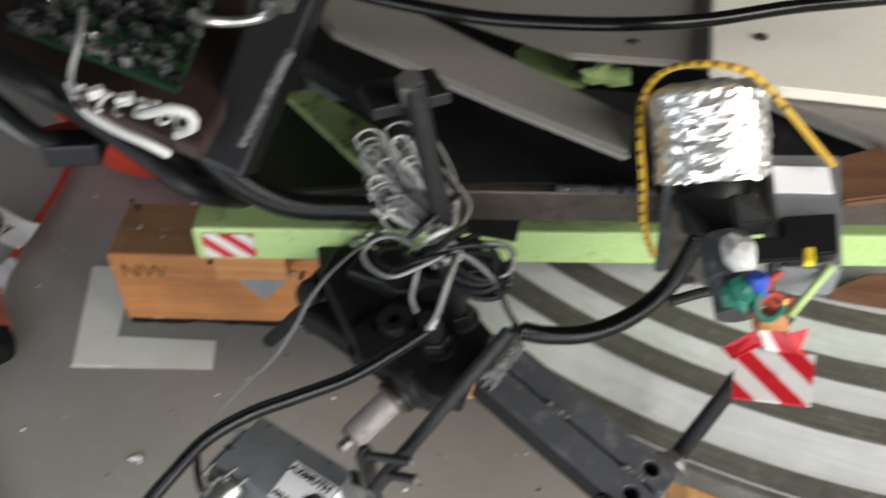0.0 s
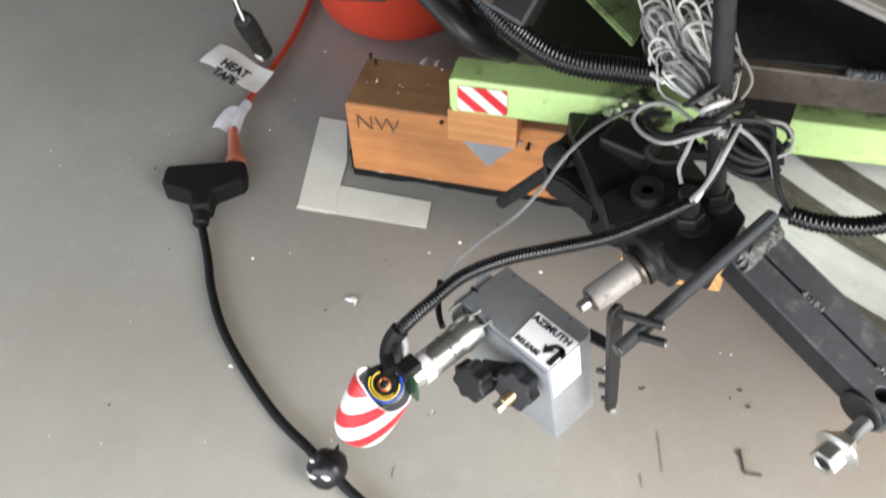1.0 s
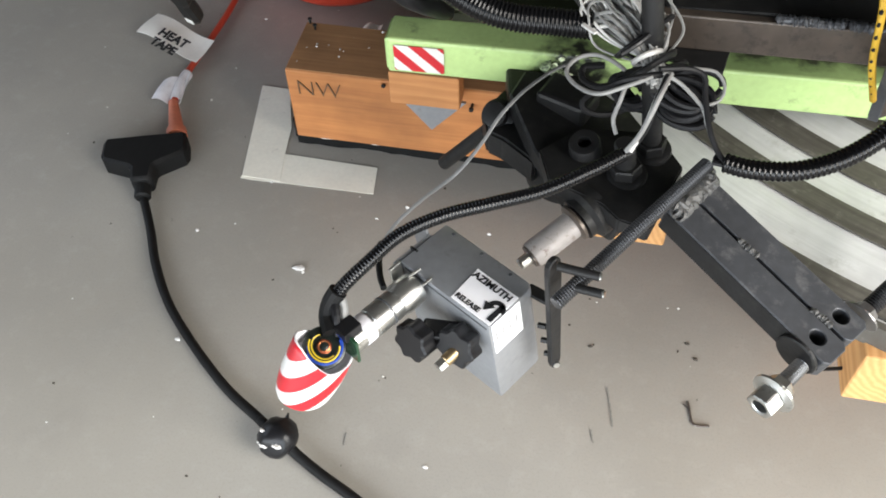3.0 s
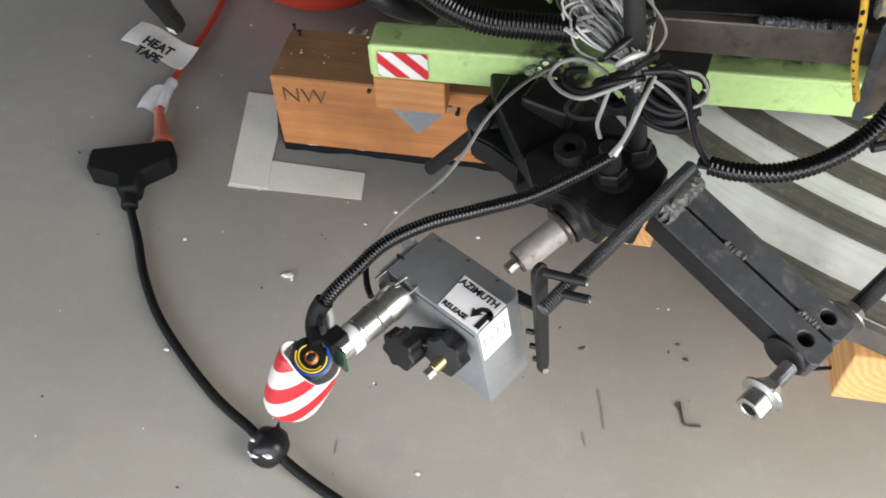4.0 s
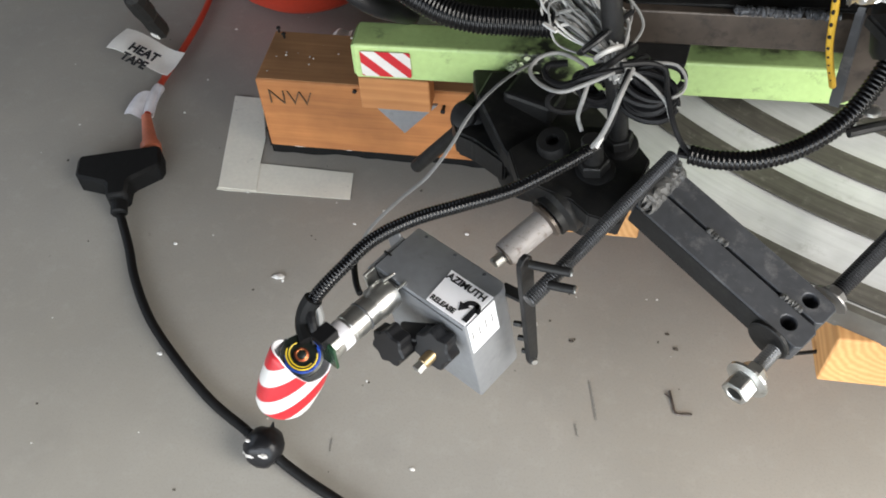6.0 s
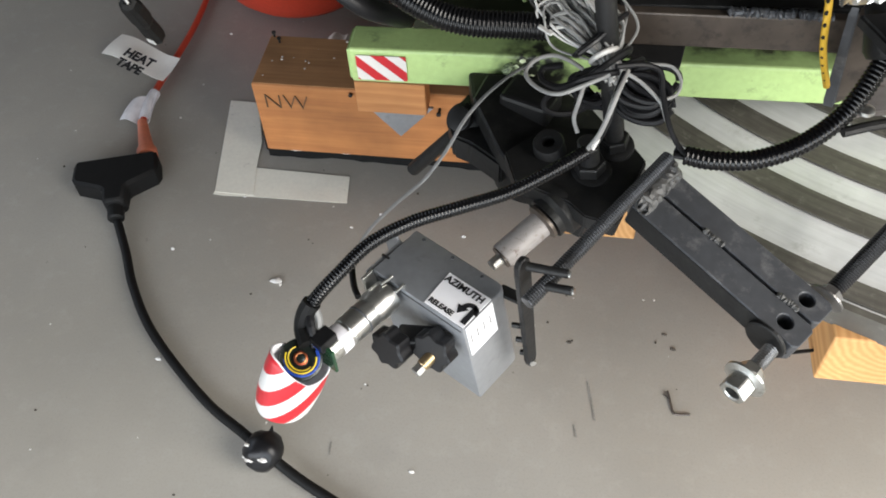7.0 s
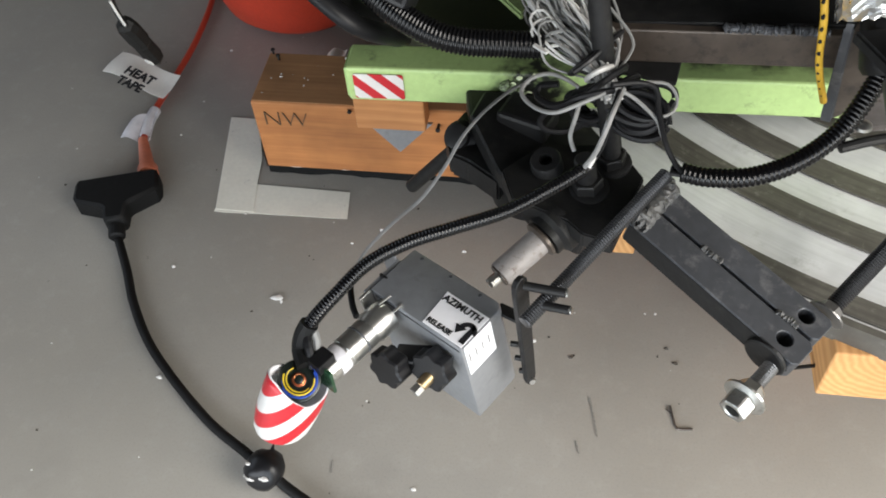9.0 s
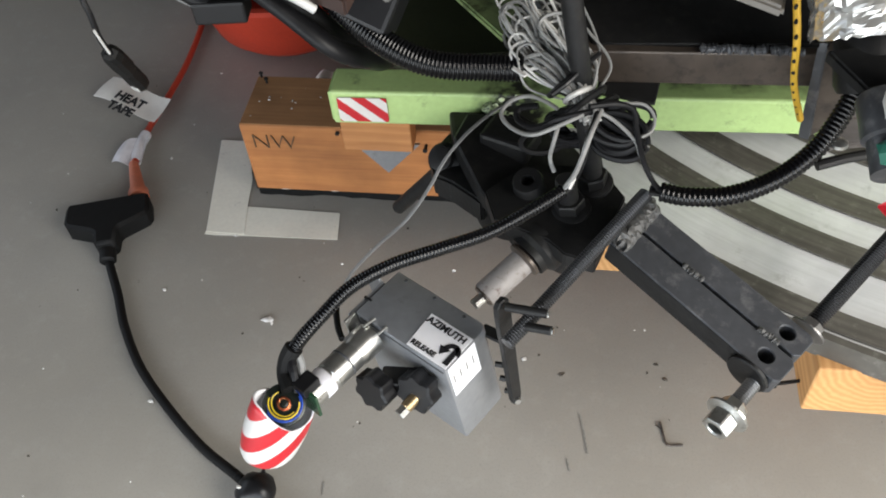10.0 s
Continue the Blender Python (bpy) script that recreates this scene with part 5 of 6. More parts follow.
part("cable", wire_bm([(-0.1070, 0.6180, 0.4700), (-0.0560, 0.6050, 0.4650), (-0.0030, 0.5970, 0.4600), (0.0500, 0.6010, 0.4550), (0.0950, 0.6020, 0.4550), (0.1390, 0.6090, 0.4550), (0.1920, 0.6180, 0.4600), (0.2510, 0.6230, 0.4650), (0.3160, 0.6320, 0.4700)], 0.0045, 12, 0.005), LOOM, bc, smooth=True)

# ---- open electronics tray ----
el = thing("electronics_tray", (-0.2320, 0.5580, 0.4400), "open tray with a green circuit board crowded with components", "electronics")
part("tray", slab_bm([(-0.3570, 0.6070, 0.4450), (-0.3440, 0.7480, 0.4450), (-0.1690, 0.6970, 0.4450), (-0.1470, 0.5680, 0.4400), (-0.1600, 0.4990, 0.4300), (-0.2360, 0.5350, 0.4350)], 0.012), BROWN, el)
q = [V((-0.2870, 0.5720, 0.4620)), V((-0.2900, 0.6820, 0.4620)), V((-0.1710, 0.6440, 0.4620)), V((-0.1670, 0.5050, 0.4620))]
board = part("board", slab_bm(q, 0.0022, 0.0002), PCB, el, "green printed circuit board")
for i in range(17):
    for j in range(13):
        if rnd.random() < 0.10:
            continue
        s, t = (i + 0.5 + rnd.uniform(-0.3, 0.3)) / 17, (j + 0.5 + rnd.uniform(-0.3, 0.3)) / 13
        p = q[0].lerp(q[3], s).lerp(q[1].lerp(q[2], s), t)
        h = rnd.uniform(0.002, 0.008)
        w, d = rnd.uniform(0.0016, 0.0042), rnd.uniform(0.0014, 0.003)
        mt = rnd.choice((CHIP, CHIP, PLASTIC, CHIP, ZINC, DARK_WIRE))
        if rnd.random() < 0.3:
            bm = lathe_bm([(w * 0.55, 0), (w * 0.55, h), (w * 0.45, h + 0.0006)], 10, Matrix.Translation(p))
        else:
            bm = box_bm((-w, -d, 0), (w, d, h), 0.0004, Matrix.Translation(p) @ pose(0, 0, 0, 0, 0, -20), 1)
        part("component", bm, mt, board)
ww = thing("white_leads", (-0.1950, 0.5020, 0.4500), "white plug-in leads tangled below the circuit board", "cable")
rnd = random.Random(12)
for i in range(10):
    a = V((-0.2250, 0.5170, 0.4560)).lerp(V((-0.1600, 0.4960, 0.4560)), i / 9)
    c = a + V((rnd.uniform(-0.002, 0.006), rnd.uniform(-0.012, -0.005), rnd.uniform(-0.004, 0.003)))
    u = V((rnd.uniform(0.6, 1.0), rnd.uniform(-0.6, 0.2), 0.2)).normalized()
    loop = [a] + ring_pts(c, u, V((-u.y, u.x, 0.5)).normalized(), rnd.uniform(0.004, 0.008), rnd.uniform(0.003, 0.006), rnd.uniform(60, 120), rnd.uniform(250, 360), 9)
    part("lead", wire_bm(loop, rnd.choice((0.0010, 0.0014, 0.0018)), 8, 0.002), (WHITE_WIRE, BROWN, WHITE_WIRE, DARK_WIRE, GREY_WIRE)[i % 5], ww, smooth=True)
for i, (x, y) in enumerate(((-0.2140, 0.5090), (-0.1960, 0.5030), (-0.1800, 0.4960), (-0.1680, 0.4930))):
    part("plug", box_bm((-0.0045, -0.0035, -0.003), (0.0045, 0.0035, 0.003), 0.0012, frame_of(V((x, y, 0.4575)), (1, 0.5 - 0.4 * i, 0.1))), WHITE_WIRE, ww, "white plastic plug")
part("lead", wire_bm([(-0.2360, 0.5260, 0.4520), (-0.2240, 0.5100, 0.4460), (-0.2080, 0.5040, 0.4380), (-0.1900, 0.5010, 0.4300), (-0.1800, 0.5040, 0.4200)], 0.0028, 10), WHITE_WIRE, ww, smooth=True)
part("lead", wire_bm([(-0.1830, 0.4930, 0.4550), (-0.1670, 0.4880, 0.4620), (-0.1570, 0.4890, 0.4580), (-0.1570, 0.4890, 0.4500), (-0.1690, 0.4960, 0.4400)], 0.0030, 10), WHITE_WIRE, ww, smooth=True)
part("lead", wire_bm([(-0.2320, 0.5600, 0.4800), (-0.2230, 0.5280, 0.4800), (-0.2270, 0.5180, 0.4680), (-0.2330, 0.5220, 0.4550)], 0.0018, 8), GREY_WIRE, ww, smooth=True)

# ---- second drive with foil-wrapped motor ----
dr = thing("foil_drive", (0.1450, 0.5470, 0.3300), "foil-wrapped drive motor on a dark steel bracket", "motor")
fb, ft = V((0.1320, 0.5080, 0.4080)), V((0.1260, 0.5410, 0.4520))
am = axis_pose(fb, ft)
fh = (ft - fb).length
bm = bmesh.new()
prev = None
for i in range(34):
    t = i / 33
    ring = []
    for k in range(60):
        a = 2 * math.pi * k / 60
        edge = min(1.0, (1 - t) * 9) ** 0.5
        d = V((math.cos(a), math.sin(a), 0))
        p = V((d.x, d.y, t * 2.1))
        cr = 0.9 * abs(noise.noise(p * 2.6)) + 0.6 * abs(noise.noise(p * 5.5 + V((3, 1, 7)))) + 0.22 * abs(noise.noise(p * 12))
        r = 0.0325 * (0.72 + 0.28 * edge) * (1.04 - 0.10 * cr)
        ring.append(bm.verts.new(am @ V((r * d.x, r * d.y, t * fh + 0.002 * noise.noise(p * 6)))))
    if prev:
        for k in range(60):
            j = (k + 1) % 60
            bm.faces.new((prev[k], prev[j], ring[j], ring[k]))
    prev = ring
bm.faces.new(prev)
part("foil_wrap", bm, FOIL, dr, "crumpled shiny aluminium foil")
part("housing", lathe_bm([(0.018, -0.030), (0.020, -0.026), (0.020, 0.0), (0.018, 0.003)], 36, am), BLACK_STEEL, dr, smooth=True)
part("side_plate", slab_bm([(0.1210, 0.5280, 0.3180), (0.1120, 0.5120, 0.4000), (0.1430, 0.5240, 0.4000), (0.1510, 0.5260, 0.3400)], 0.004, 0.0006), RAW_STEEL, dr)
part("side_flange", slab_bm([(0.1160, 0.5260, 0.3220), (0.1060, 0.5100, 0.4020), (0.1110, 0.5090, 0.4020), (0.1230, 0.5240, 0.3220)], 0.006, 0.0006), ARM_STEEL, dr)
part("foot_plate", slab_bm([(0.0990, 0.4640, 0.3480), (0.1370, 0.5130, 0.3500), (0.1720, 0.5340, 0.3520), (0.1650, 0.4900, 0.3500), (0.1230, 0.4840, 0.3480)], 0.004, 0.0008), SHAFT, dr, "bare steel foot plate")
part("rivet", lathe_bm([(0.0052, 0), (0.005, 0.002), (0.003, 0.0035)], 18, Matrix.Translation((0.1250, 0.4810, 0.3520))), ZINC, dr, smooth=True)
part("strut", wire_bm([(0.1130, 0.4700, 0.3450), (0.1320, 0.4760, 0.3470), (0.1570, 0.4810, 0.3490)], 0.0032, 10), BLACK_STEEL, dr)
g0, g1 = V((0.1300, 0.4610, 0.4050)), V((0.1330, 0.4200, 0.3880))
part("motor_can", lathe_bm([(0.0125, 0), (0.0138, 0.002), (0.0138, (g1 - g0).length * 0.55), (0.0115, (g1 - g0).length * 0.58), (0.0115, (g1 - g0).length)], 26, axis_pose(g0, g1)), ARM_STEEL, dr, smooth=True)
part("wing", slab_bm([(0.1050, 0.4920, 0.4100), (0.1390, 0.4950, 0.4150), (0.1520, 0.4700, 0.4100), (0.1230, 0.4650, 0.4050)], 0.008), BLACK_STEEL, dr)
part("wing", slab_bm([(0.1300, 0.4660, 0.4300), (0.1440, 0.4720, 0.4300), (0.1520, 0.4560, 0.4220), (0.1330, 0.4550, 0.4200)], 0.01), BLACK_STEEL, dr)
rp = thing("yellow_rope", (0.0970, 0.5180, 0.3500), "yellow and black braided rope looped over the foil motor", "rope")
pts = [(0.1090, 0.5100, 0.3450), (0.0970, 0.5030, 0.3780), (0.0920, 0.5050, 0.4080), (0.0890, 0.5180, 0.4280), (0.0920, 0.5410, 0.4400), (0.0970, 0.5330, 0.4620), (0.1110, 0.5210, 0.4760), (0.1320, 0.5140, 0.4780), (0.1470, 0.5140, 0.4700), (0.1640, 0.5070, 0.4550), (0.1800, 0.5000, 0.4400), (0.1910, 0.4940, 0.4300)]
part("strand", wire_bm(pts, 0.0021, 8), YELLOW, rp, smooth=True)
path = smooth_path(pts, 0.0035)
for i in range(2, 60, 2):
    d = (path[i + 1] - path[i]).normalized()
    sgn = 1 if i % 2 else -1
    part("dark_fleck", blob_bm(path[i] + V((0.0009 * sgn, -0.0010, 0.0009)), 0.0014, 0.2, i, (0.9, 1.2, 1.5), 1), DARK_WIRE, rp)
cb = thing("control_box", (0.1830, 0.5050, 0.4000), "grey plastic control box with pale label and loose wires", "electronics")
part("case", slab_bm([(0.1600, 0.5120, 0.4250), (0.2020, 0.5130, 0.4250), (0.1860, 0.4360, 0.4080), (0.1530, 0.4390, 0.4080)], 0.022, 0.002), ALU, cb)
part("label", slab_bm([(0.1610, 0.5010, 0.4240), (0.1920, 0.5010, 0.4240), (0.1910, 0.4830, 0.4200), (0.1590, 0.4830, 0.4200)], 0.0008, 0), LABEL, cb, "pale label")
part("dark_module", slab_bm([(0.1570, 0.4630, 0.4200), (0.1880, 0.4670, 0.4200), (0.1830, 0.4410, 0.4150), (0.1550, 0.4360, 0.4150)], 0.008, 0.001), PLASTIC, cb)
part("yellow_relay", slab_bm([(0.1630, 0.4380, 0.4210), (0.1680, 0.4380, 0.4210), (0.1660, 0.4280, 0.4200), (0.1610, 0.4280, 0.4200)], 0.004, 0.0005), YWIRE, cb)
part("strap", slab_bm([(0.1260, 0.4400, 0.4240), (0.1610, 0.4430, 0.4240), (0.1600, 0.4290, 0.4210), (0.1250, 0.4250, 0.4210)], 0.003, 0.0008), PLASTIC, cb)
part("connector", blob_bm((0.1270, 0.4290, 0.4240), 0.009, 0.3, 3, (1, 1.4, 0.8), 2), WHITE_WIRE, cb)
part("connector", blob_bm((0.1300, 0.4230, 0.4020), 0.008, 0.5, 5, (1.1, 1.3, 0.8), 2), TEAL, cb)
part("capacitor", rod_bm(V((0.1390, 0.4260, 0.4120)), V((0.1410, 0.4230, 0.4000)), 0.005, 14, 0.001), BLUE, cb)
for i, mt in enumerate((ORANGE, COPPER, ORANGE, TEAL, YWIRE)):
    c = V((0.1480, 0.4230, 0.3960)) + V((rnd.uniform(-0.006, 0.006), rnd.uniform(-0.008, 0.006), rnd.uniform(-0.004, 0.008)))
    part("wire", wire_bm(ring_pts(c, V((1, 0.2, 0.2)), V((0, 0.7, 0.6)), 0.007, 0.009, 20 + 30 * i, 280 + 20 * i, 10), 0.0018, 7), mt, cb)
part("roll", lathe_bm([(0.006, 0), (0.008, 0.001), (0.008, 0.010), (0.006, 0.011)], 20, Matrix.Translation((0.1480, 0.4190, 0.3850)) @ pose(0, 0, 0, 60, 10, 0)), CLEAT, cb, "tan tape roll", smooth=True)
part("lead", wire_bm([(0.1800, 0.4360, 0.4100), (0.1740, 0.4330, 0.4000), (0.1640, 0.4230, 0.3950), (0.1590, 0.4190, 0.3900)], 0.0022, 8), GREEN, cb)
fl_ = thing("warning_flag", (0.1460, 0.3900, 0.3800), "red and white striped reflective flag folded on the drive's end", "flag")
ftl, fbl = V((0.1260, 0.3960, 0.3920)), V((0.1200, 0.3680, 0.3860))
fdir = (V((0.74, 0, 0)) + (ftl - fbl).normalized() * 0.67)
fs = striped("red_white_flag", fdir, 0.0195, 0.35)
part("flag_sheet", slab_bm([(0.1260, 0.3960, 0.3920), (0.1630, 0.3890, 0.3940), (0.1560, 0.3640, 0.3860), (0.1200, 0.3680, 0.3860)], 0.0010, 0), fs, fl_)
part("flag_fold", slab_bm([(0.1200, 0.3960, 0.3900), (0.1330, 0.3970, 0.4020), (0.1370, 0.3920, 0.3980), (0.1240, 0.3890, 0.3890)], 0.0010, 0), FLAG_RED, fl_, "red folded corner")
part("flag_fold", slab_bm([(0.1350, 0.3970, 0.4020), (0.1480, 0.3950, 0.4040), (0.1580, 0.3880, 0.3950), (0.1390, 0.3910, 0.3950)], 0.0010, 0), fs, fl_)
part("flag_fold", slab_bm([(0.1470, 0.3930, 0.4040), (0.1570, 0.3940, 0.4080), (0.1540, 0.3880, 0.3960)], 0.0010, 0), FLAG_RED, fl_, "red folded corner")

# ---- extension cord on the floor ----
cord = thing("extension_cord", (-0.5290, 0.6920, 0.0000), "black three-way extension cord with taped lump on the floor", "cord")
pc = V((-0.5260, 0.6890, 0.0140))
px = (V((-0.4830, 0.7040, 0.0140)) - V((-0.5690, 0.6760, 0.0140))).normalized()
PM = frame_of(V((pc.x, pc.y, 0.002)), px)
pw = (V((-0.4830, 0.7060, 0.0140)) - V((-0.5710, 0.6770, 0.0140))).length / 2
head = [(-pw, -0.006), (-pw * 0.98, 0.017), (-pw * 0.9, 0.021), (pw * 0.9, 0.021), (pw * 0.98, 0.017), (pw, -0.006), (pw * 0.93, -0.013), (0.016, -0.026), (0.0125, -0.030), (0.011, -0.048), (-0.011, -0.048), (-0.0125, -0.030), (-0.016, -0.026), (-pw * 0.93, -0.013)]
part("outlet_head", plate_bm(head, 0, 0.025, (), PM, 0.0035), RUBBER, cord, smooth=True)
part("strain_relief", rod_bm(PM @ V((0, -0.044, 0.011)), PM @ V((0, -0.062, 0.008)), 0.0088, 16, 0.002), RUBBER, cord)
neck = PM @ V((0, -0.058, 0.0065))
part("cord", wire_bm([neck, (-0.4830, 0.5930, 0.0060), (-0.4600, 0.5520, 0.0060), (-0.4270, 0.5070, 0.0060), (-0.3840, 0.4650, 0.0060), (-0.3400, 0.4290, 0.0060), (-0.3020, 0.4050, 0.0090), (-0.2930, 0.3980, 0.0140), (-0.2730, 0.3860, 0.0180), (-0.2590, 0.3780, 0.0100), (-0.2330, 0.3650, 0.0060), (-0.1970, 0.3480, 0.0060), (-0.1400, 0.3170, 0.0060), (-0.0560, 0.2870, 0.0060)], 0.0046, 10), RUBBER, cord, smooth=True)
lump = part("taped_lump", blob_bm((-0.2750, 0.3860, 0.0170), 0.0165, 0.18, 4, (1, 1, 1), 3), PLASTIC, cord, "black taped lump", smooth=True)
lc = V((-0.2750, 0.3860, 0.0170))
for v in lump.data.vertices:
    d = (v.co - lc).normalized()
    v.co += d * (0.0011 * abs(math.sin(d.dot(V((0.6, 0.3, 0.75))) * 9)) + 0.0008 * noise.noise(v.co * 260))
part("tape_tip", lathe_bm([(0.0032, 0), (0.0024, 0.002), (0.0006, 0.0075)], 8, axis_pose(lc + V((0.004, 0.012, 0.008)), lc + V((0.006, 0.030, 0.018)))), PLASTIC, cord, "pointed end of the tape wrap", smooth=True)
for k, (u, v, w) in enumerate(((-0.72, -0.60, 0.40), (-0.45, -0.80, 0.42), (0.35, -0.75, 0.55), (-0.60, -0.30, 0.75))):
    d = V((u, v, w)).normalized()
    t_ = d.cross(V((0.4, 0.2, 0.9))).normalized()
    part("tape_edge", blob_bm(lc + d * 0.0172 + t_ * 0.001 * k, 0.0018 + 0.0004 * (k % 3), 0.8, k, (1.5, 0.9, 0.5), 2), CRUMB, cord, "torn white tape edge")
oc = thing("orange_cord", (-0.5130, 0.7420, 0.0000), "orange-red extension cord with a paper tag on the floor", "cord")
o0, o1 = V((-0.5050, 0.7240, 0.0120)), V((-0.5330, 0.7800, 0.0100))
part("plug_sleeve", lathe_bm([(0.0115, 0), (0.0115, 0.010), (0.0085, 0.016), (0.0055, (o1 - o0).length)], 18, axis_pose(o0, o1)), ORANGE_PALE, oc, "orange moulded plug end", smooth=True)
part("cord", wire_bm([(-0.5320, 0.7780, 0.0100), (-0.5390, 0.8130, 0.0070), (-0.5390, 0.8490, 0.0060), (-0.5350, 0.9030, 0.0060), (-0.5320, 0.9650, 0.0060), (-0.5350, 1.0330, 0.0060), (-0.5430, 1.0990, 0.0060), (-0.5560, 1.1850, 0.0060), (-0.5610, 1.2970, 0.0060)], 0.0040, 10), ORANGE, oc, smooth=True)


def sheet_bm(a, b, c, d, bend, n=10, k=4, thick=0.0006):
    """A thin bent sheet between four corners listed round it."""
    bm = bmesh.new()
    g = []
    for i in range(n + 1):
        s = i / n
        row = []
        for j in range(k + 1):
            t = j / k
            p = V(a).lerp(V(b), s).lerp(V(d).lerp(V(c), s), t)
            row.append(bm.verts.new(p + V((0, 0, bend * math.sin(s * 6.0) + 0.35 * bend * math.sin(t * 4 + s * 3)))))
        g.append(row)
    for i in range(n):
        for j in range(k):
            bm.faces.new((g[i][j], g[i + 1][j], g[i + 1][j + 1], g[i][j + 1]))
    got = bmesh.ops.extrude_face_region(bm, geom=bm.faces[:])
    bmesh.ops.translate(bm, vec=(0, 0, -thick), verts=[x for x in got["geom"] if isinstance(x, bmesh.types.BMVert)])
    return bm


tg = thing("paper_tag", (-0.5870, 0.9110, 0.0000), "white paper tag hand-lettered HEAT TAPE on the orange cord", "tag")
ga, gb2, gc, gd2 = V((-0.6250, 0.8900, 0.0180)), V((-0.5320, 0.8510, 0.0140)), V((-0.5230, 0.8920, 0.0160)), V((-0.6120, 0.9280, 0.0200))
tagsheet = part("sheet", sheet_bm(ga, gb2, gc, gd2, 0.004), PAPER, tg, smooth=True)
tgx = (gb2 - ga).normalized()
TGM = frame_of(V((-0.5910, 0.8800, 0.0250)), tgx + V((0.0, 0.02, 0)), (0, 0, 1))
text_part("HEAT", TGM @ pose(0.0, 0.0005, 0.001, 6, 4, 0), 0.0175, INK, tagsheet, 0.0002, 0.0007)
text_part("TAPE", TGM @ pose(0.002, -0.0165, 0.0, 6, 4, 0), 0.0165, INK, tagsheet, 0.0002, 0.0007)
ct = thing("plastic_tag", (-0.5540, 0.8060, 0.0000), "crinkled clear plastic tag on the orange cord", "tag")
part("sheet", sheet_bm((-0.5600, 0.7800, 0.0120), (-0.5260, 0.7750, 0.0100), (-0.5310, 0.8300, 0.0140), (-0.5560, 0.8090, 0.0160), 0.003), CLEAR, ct)
part("wrap", wire_bm([(-0.5340, 0.7870, 0.0070), (-0.5380, 0.8140, 0.0080), (-0.5380, 0.8350, 0.0070)], 0.0066, 12), CLEAR, ct)
hk = thing("hanging_plug", (-0.3550, 0.5710, 0.3200), "black two-pole plug hanging on a thin dark cable", "plug")
h0, h1 = V((-0.3490, 0.5480, 0.3520)), V((-0.3620, 0.5920, 0.2860))
HK = frame_of(h0, h1 - h0, (0.1, -0.7, 0.7))
hl = (h1 - h0).length
part("body", plate_bm([(0, -0.0045), (0.010, -0.0075), (hl * 0.42, -0.0080), (hl * 0.52, -0.0062), (hl * 0.72, -0.0068), (hl - 0.009, -0.0072), (hl - 0.003, -0.0056), (hl, -0.002), (hl, 0.002), (hl - 0.003, 0.0056), (hl - 0.009, 0.0072), (hl * 0.72, 0.0068), (hl * 0.52, 0.0062), (hl * 0.42, 0.0080), (0.010, 0.0075), (0, 0.0045)], -0.006, 0.006, (), HK, 0.0030), RUBBER, hk)
part("contact", box_bm((hl - 0.013, -0.0030, 0.0056), (hl - 0.005, 0.0030, 0.0068), 0.0003, HK), WHITE_WIRE, hk)
part("cable", wire_bm([(-0.3480, 0.5480, 0.3500), (-0.3480, 0.5430, 0.3660), (-0.3470, 0.5420, 0.3850), (-0.3490, 0.5450, 0.4000), (-0.3470, 0.5600, 0.4250), (-0.3550, 0.5830, 0.4400), (-0.3430, 0.5920, 0.4600)], 0.0021, 8), DARK_WIRE, hk, smooth=True)
part("wire", wire_bm([(-0.3460, 0.5440, 0.3530), (-0.3450, 0.5390, 0.3660), (-0.3450, 0.5360, 0.3780)], 0.0009, 6), WHITE_WIRE, hk)
rb = thing("red_tub", (-0.4660, 1.1110, -0.0000), "orange-red plastic tub lying on the floor behind the block", "tub")
rc = V((-0.4110, 1.0090, 0.0500))
prof = [(0.050, 0.0), (0.078, 0.006), (0.092, 0.02), (0.104, 0.055), (0.112, 0.085), (0.116, 0.088), (0.116, 0.094), (0.108, 0.094), (0.098, 0.055), (0.085, 0.02), (0.05, 0.012)]
part("tub_shell", lathe_bm([(r * 1.15, h * 1.1) for r, h in prof], 48, Matrix.Translation((rc.x, rc.y + 0.075, 0.001))), RED, rb, smooth=True)
part("paper", sheet_bm((-0.3430, 0.9480, 0.0200), (-0.3220, 0.9540, 0.0200), (-0.3240, 0.9290, 0.0200), (-0.3460, 0.9300, 0.0200), 0.003), PAPER, rb)

# ---- crumbs and litter on the floor ----
bm = bmesh.new()
rnd = random.Random(8)
known = ((-0.3180, 0.5760, 0.0000), (-0.3130, 0.5730, 0.0000), (0.0560, 0.5950, 0.0000), (-0.4820, 0.9640, 0.0000), (-0.4870, 0.8630, 0.0000), (-0.4960, 0.8020, 0.0000), (-0.4380, 0.6060, 0.0000), (-0.4060, 0.4740, 0.0000), (-0.3830, 0.6860, 0.0000), (-0.2860, 0.4210, 0.0000), (-0.0580, 0.5520, 0.0000), (-0.2570, 0.6550, 0.0000), (-0.2290, 0.6760, 0.0000), (-0.1380, 0.6550, 0.0000), (0.0460, 0.5940, 0.0000), (-0.1490, 0.3900, 0.0000), (-0.2050, 0.4700, 0.0000), (-0.4380, 0.6060, 0.0000), (-0.4020, 0.6220, 0.0000), (-0.4070, 0.4740, 0.0000))


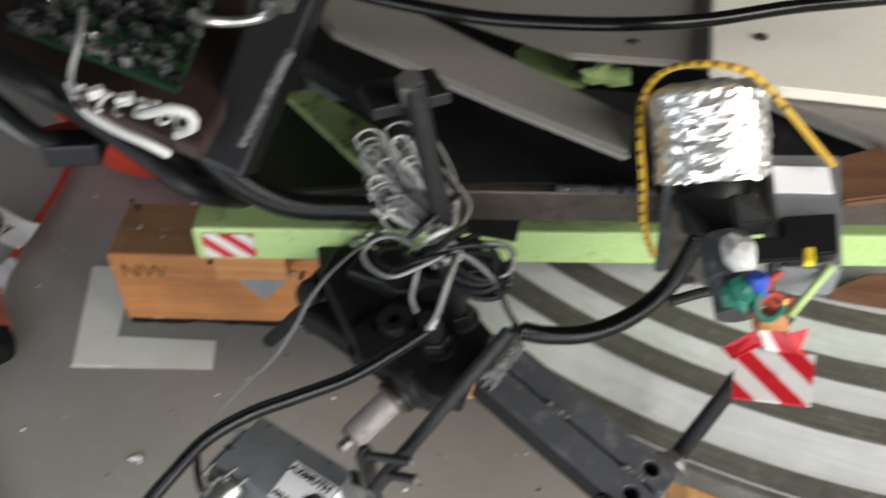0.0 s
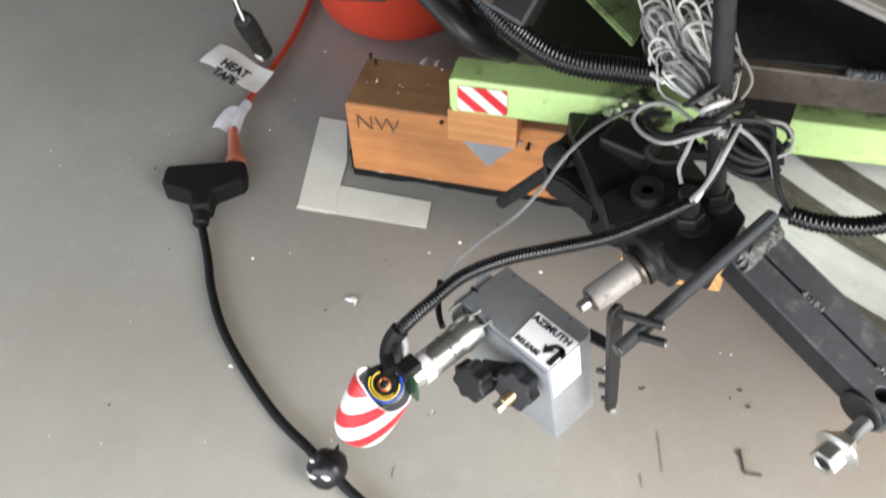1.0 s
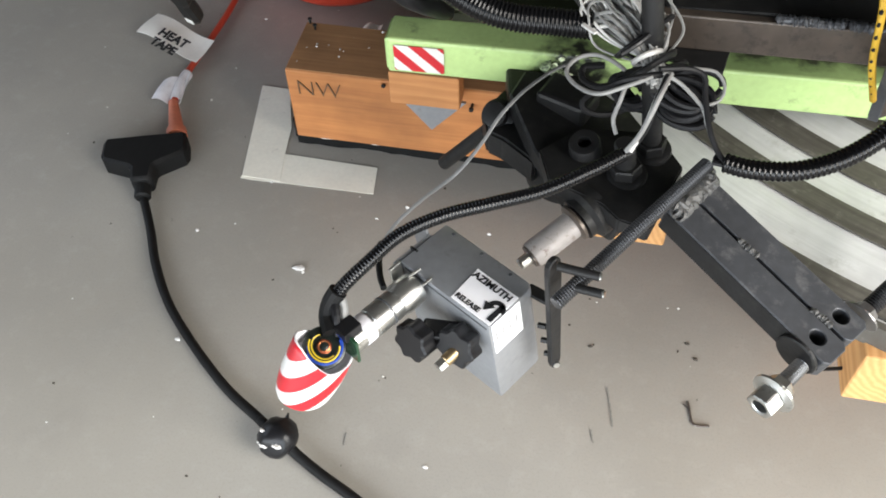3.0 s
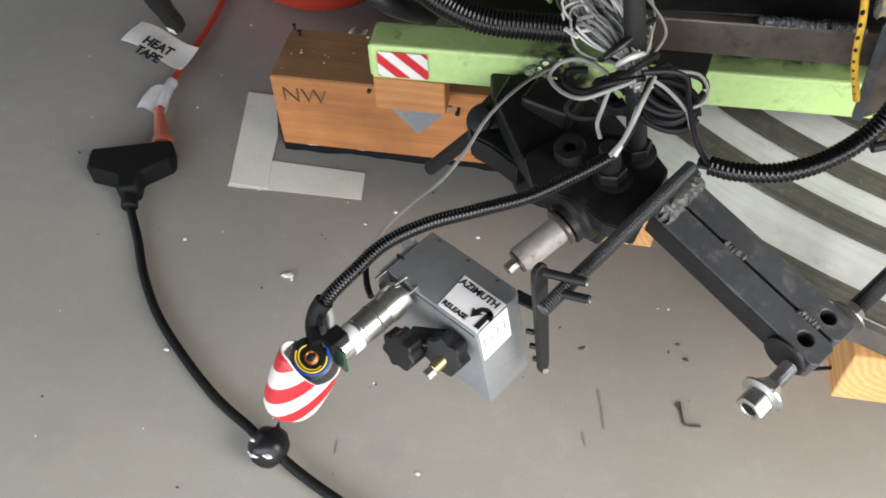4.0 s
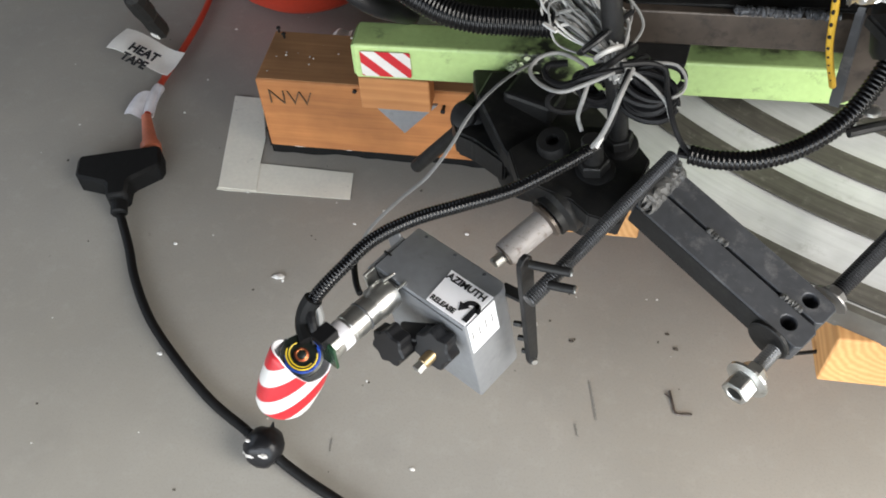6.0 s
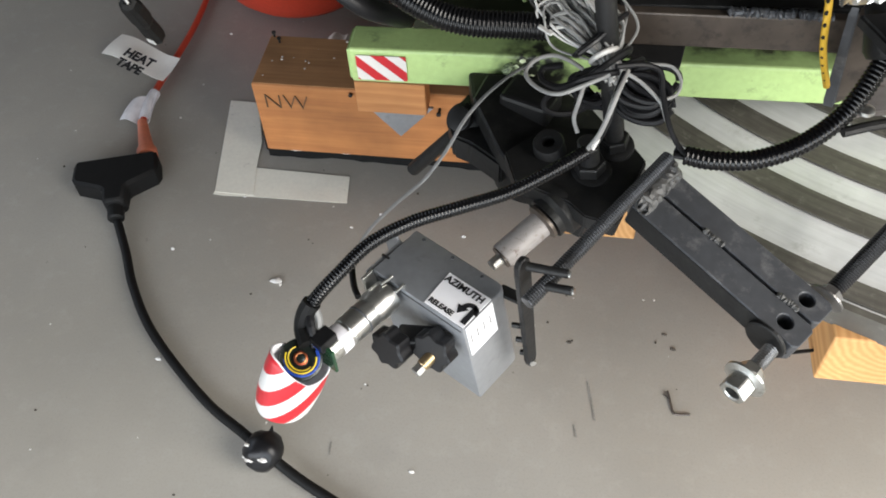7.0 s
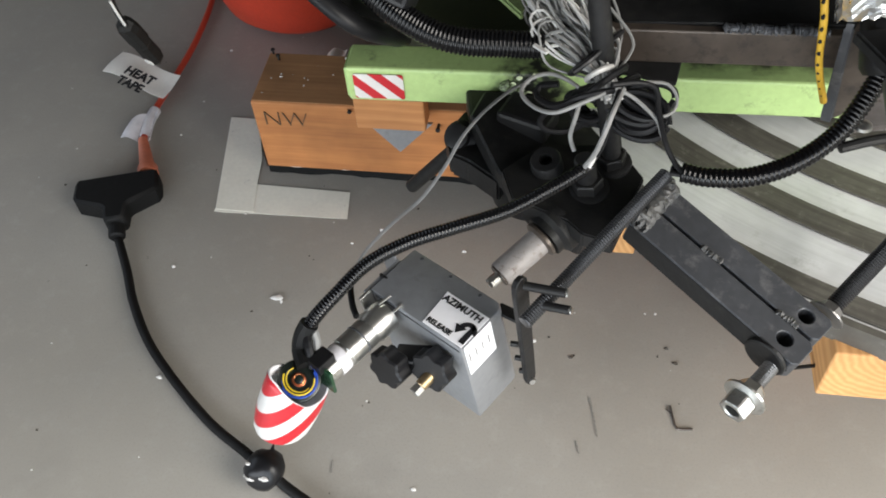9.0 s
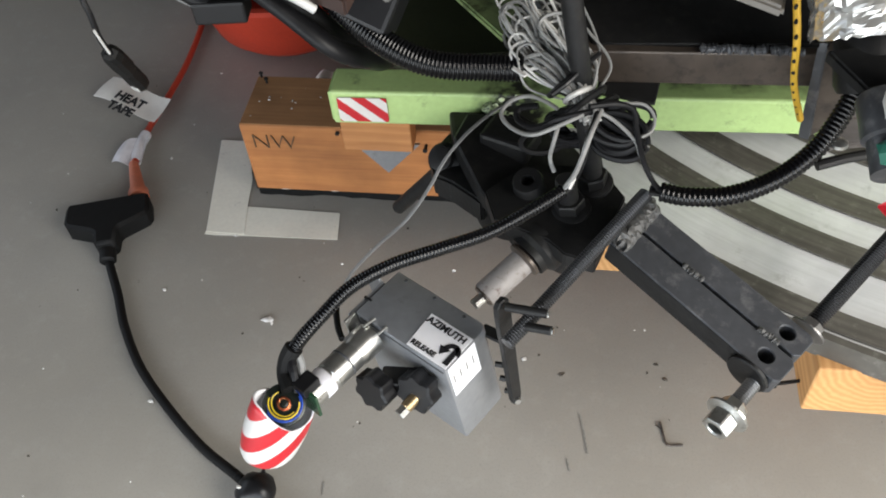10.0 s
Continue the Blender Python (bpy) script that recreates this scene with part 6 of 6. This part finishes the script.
def crumb(p, r):
    got = bmesh.ops.create_icosphere(bm, subdivisions=1, radius=r)
    sd_ = rnd.random() * 9
    sq = (rnd.uniform(0.7, 1.7), rnd.uniform(0.7, 1.4), 0.6)
    for v in got["verts"]:
        k = 1 + 0.6 * noise.noise(v.co / r * 1.3 + V((sd_, 0, 0)))
        v.co = V((v.co.x * k * sq[0], v.co.y * k * sq[1], v.co.z * k * sq[2] + r * 0.4)) + V(p)


for i, p in enumerate(known):
    crumb(p, 0.0042 if i == 0 else rnd.uniform(0.0010, 0.0020))
for i in range(70):
    crumb((rnd.gauss(-0.2, 0.35), rnd.uniform(0.25, 1.5), 0), rnd.uniform(0.0004, 0.0010))
for i in range(16):
    crumb((rnd.uniform(-0.36, -0.22), rnd.uniform(FY + 0.005, FY + 0.075), 0.138), rnd.uniform(0.0005, 0.0016))
tagged(part("crumbs", bm, CRUMB, kind="stuff"), "white foam crumbs scattered over the floor", "crumbs")
bm = bmesh.new()
for p in ((-0.0230, 0.5370, 0.0000), (-0.0200, 0.5390, 0.0000), (-0.6040, 0.7100, 0.0000), (0.0570, 0.5460, 0.0000), (0.0730, 0.5400, 0.0000), (0.0650, 0.5560, 0.0000), (-0.1950, 0.7100, 0.0000), (-0.2030, 0.4690, 0.0000)):
    crumb(p, rnd.uniform(0.0010, 0.0018))
for i in range(60):
    crumb((rnd.gauss(-0.15, 0.4), rnd.uniform(0.25, 1.4), 0), rnd.uniform(0.0004, 0.0010))
tagged(part("dirt_specks", bm, DIRT, kind="stuff"), "dark dirt specks on the floor", "dirt")
tw = thing("twig", (0.0750, 0.4790, 0.0000), "small bent brown twig on the floor", "twig")
part("stick", wire_bm([(0.0670, 0.4940, 0.0020), (0.0700, 0.4800, 0.0010), (0.0730, 0.4720, 0.0010), (0.0860, 0.4730, 0.0010)], 0.0012, 6), RAW_STEEL, tw)
part("shoot", wire_bm([(0.0630, 0.4910, 0.0010), (0.0670, 0.4880, 0.0010), (0.0690, 0.4840, 0.0010)], 0.0006, 5), RAW_STEEL, tw)
bm = bmesh.new()
for pts in (((-0.0040, 0.4960, 0.0010), (0.0000, 0.4790, 0.0010), (0.0040, 0.4570, 0.0010)), ((-0.0140, 0.4510, 0.0010), (-0.0110, 0.4390, 0.0010)), ((-0.2230, 0.4090, 0.0010), (-0.2220, 0.3970, 0.0010))):
    sweep_bm(smooth_path(pts, 0.004), 0.0007, 5, 0.3, bm)
tagged(part("scuff_marks", bm, SCUFF, kind="stuff"), "faint dark scuff marks on the concrete", "scuffs")
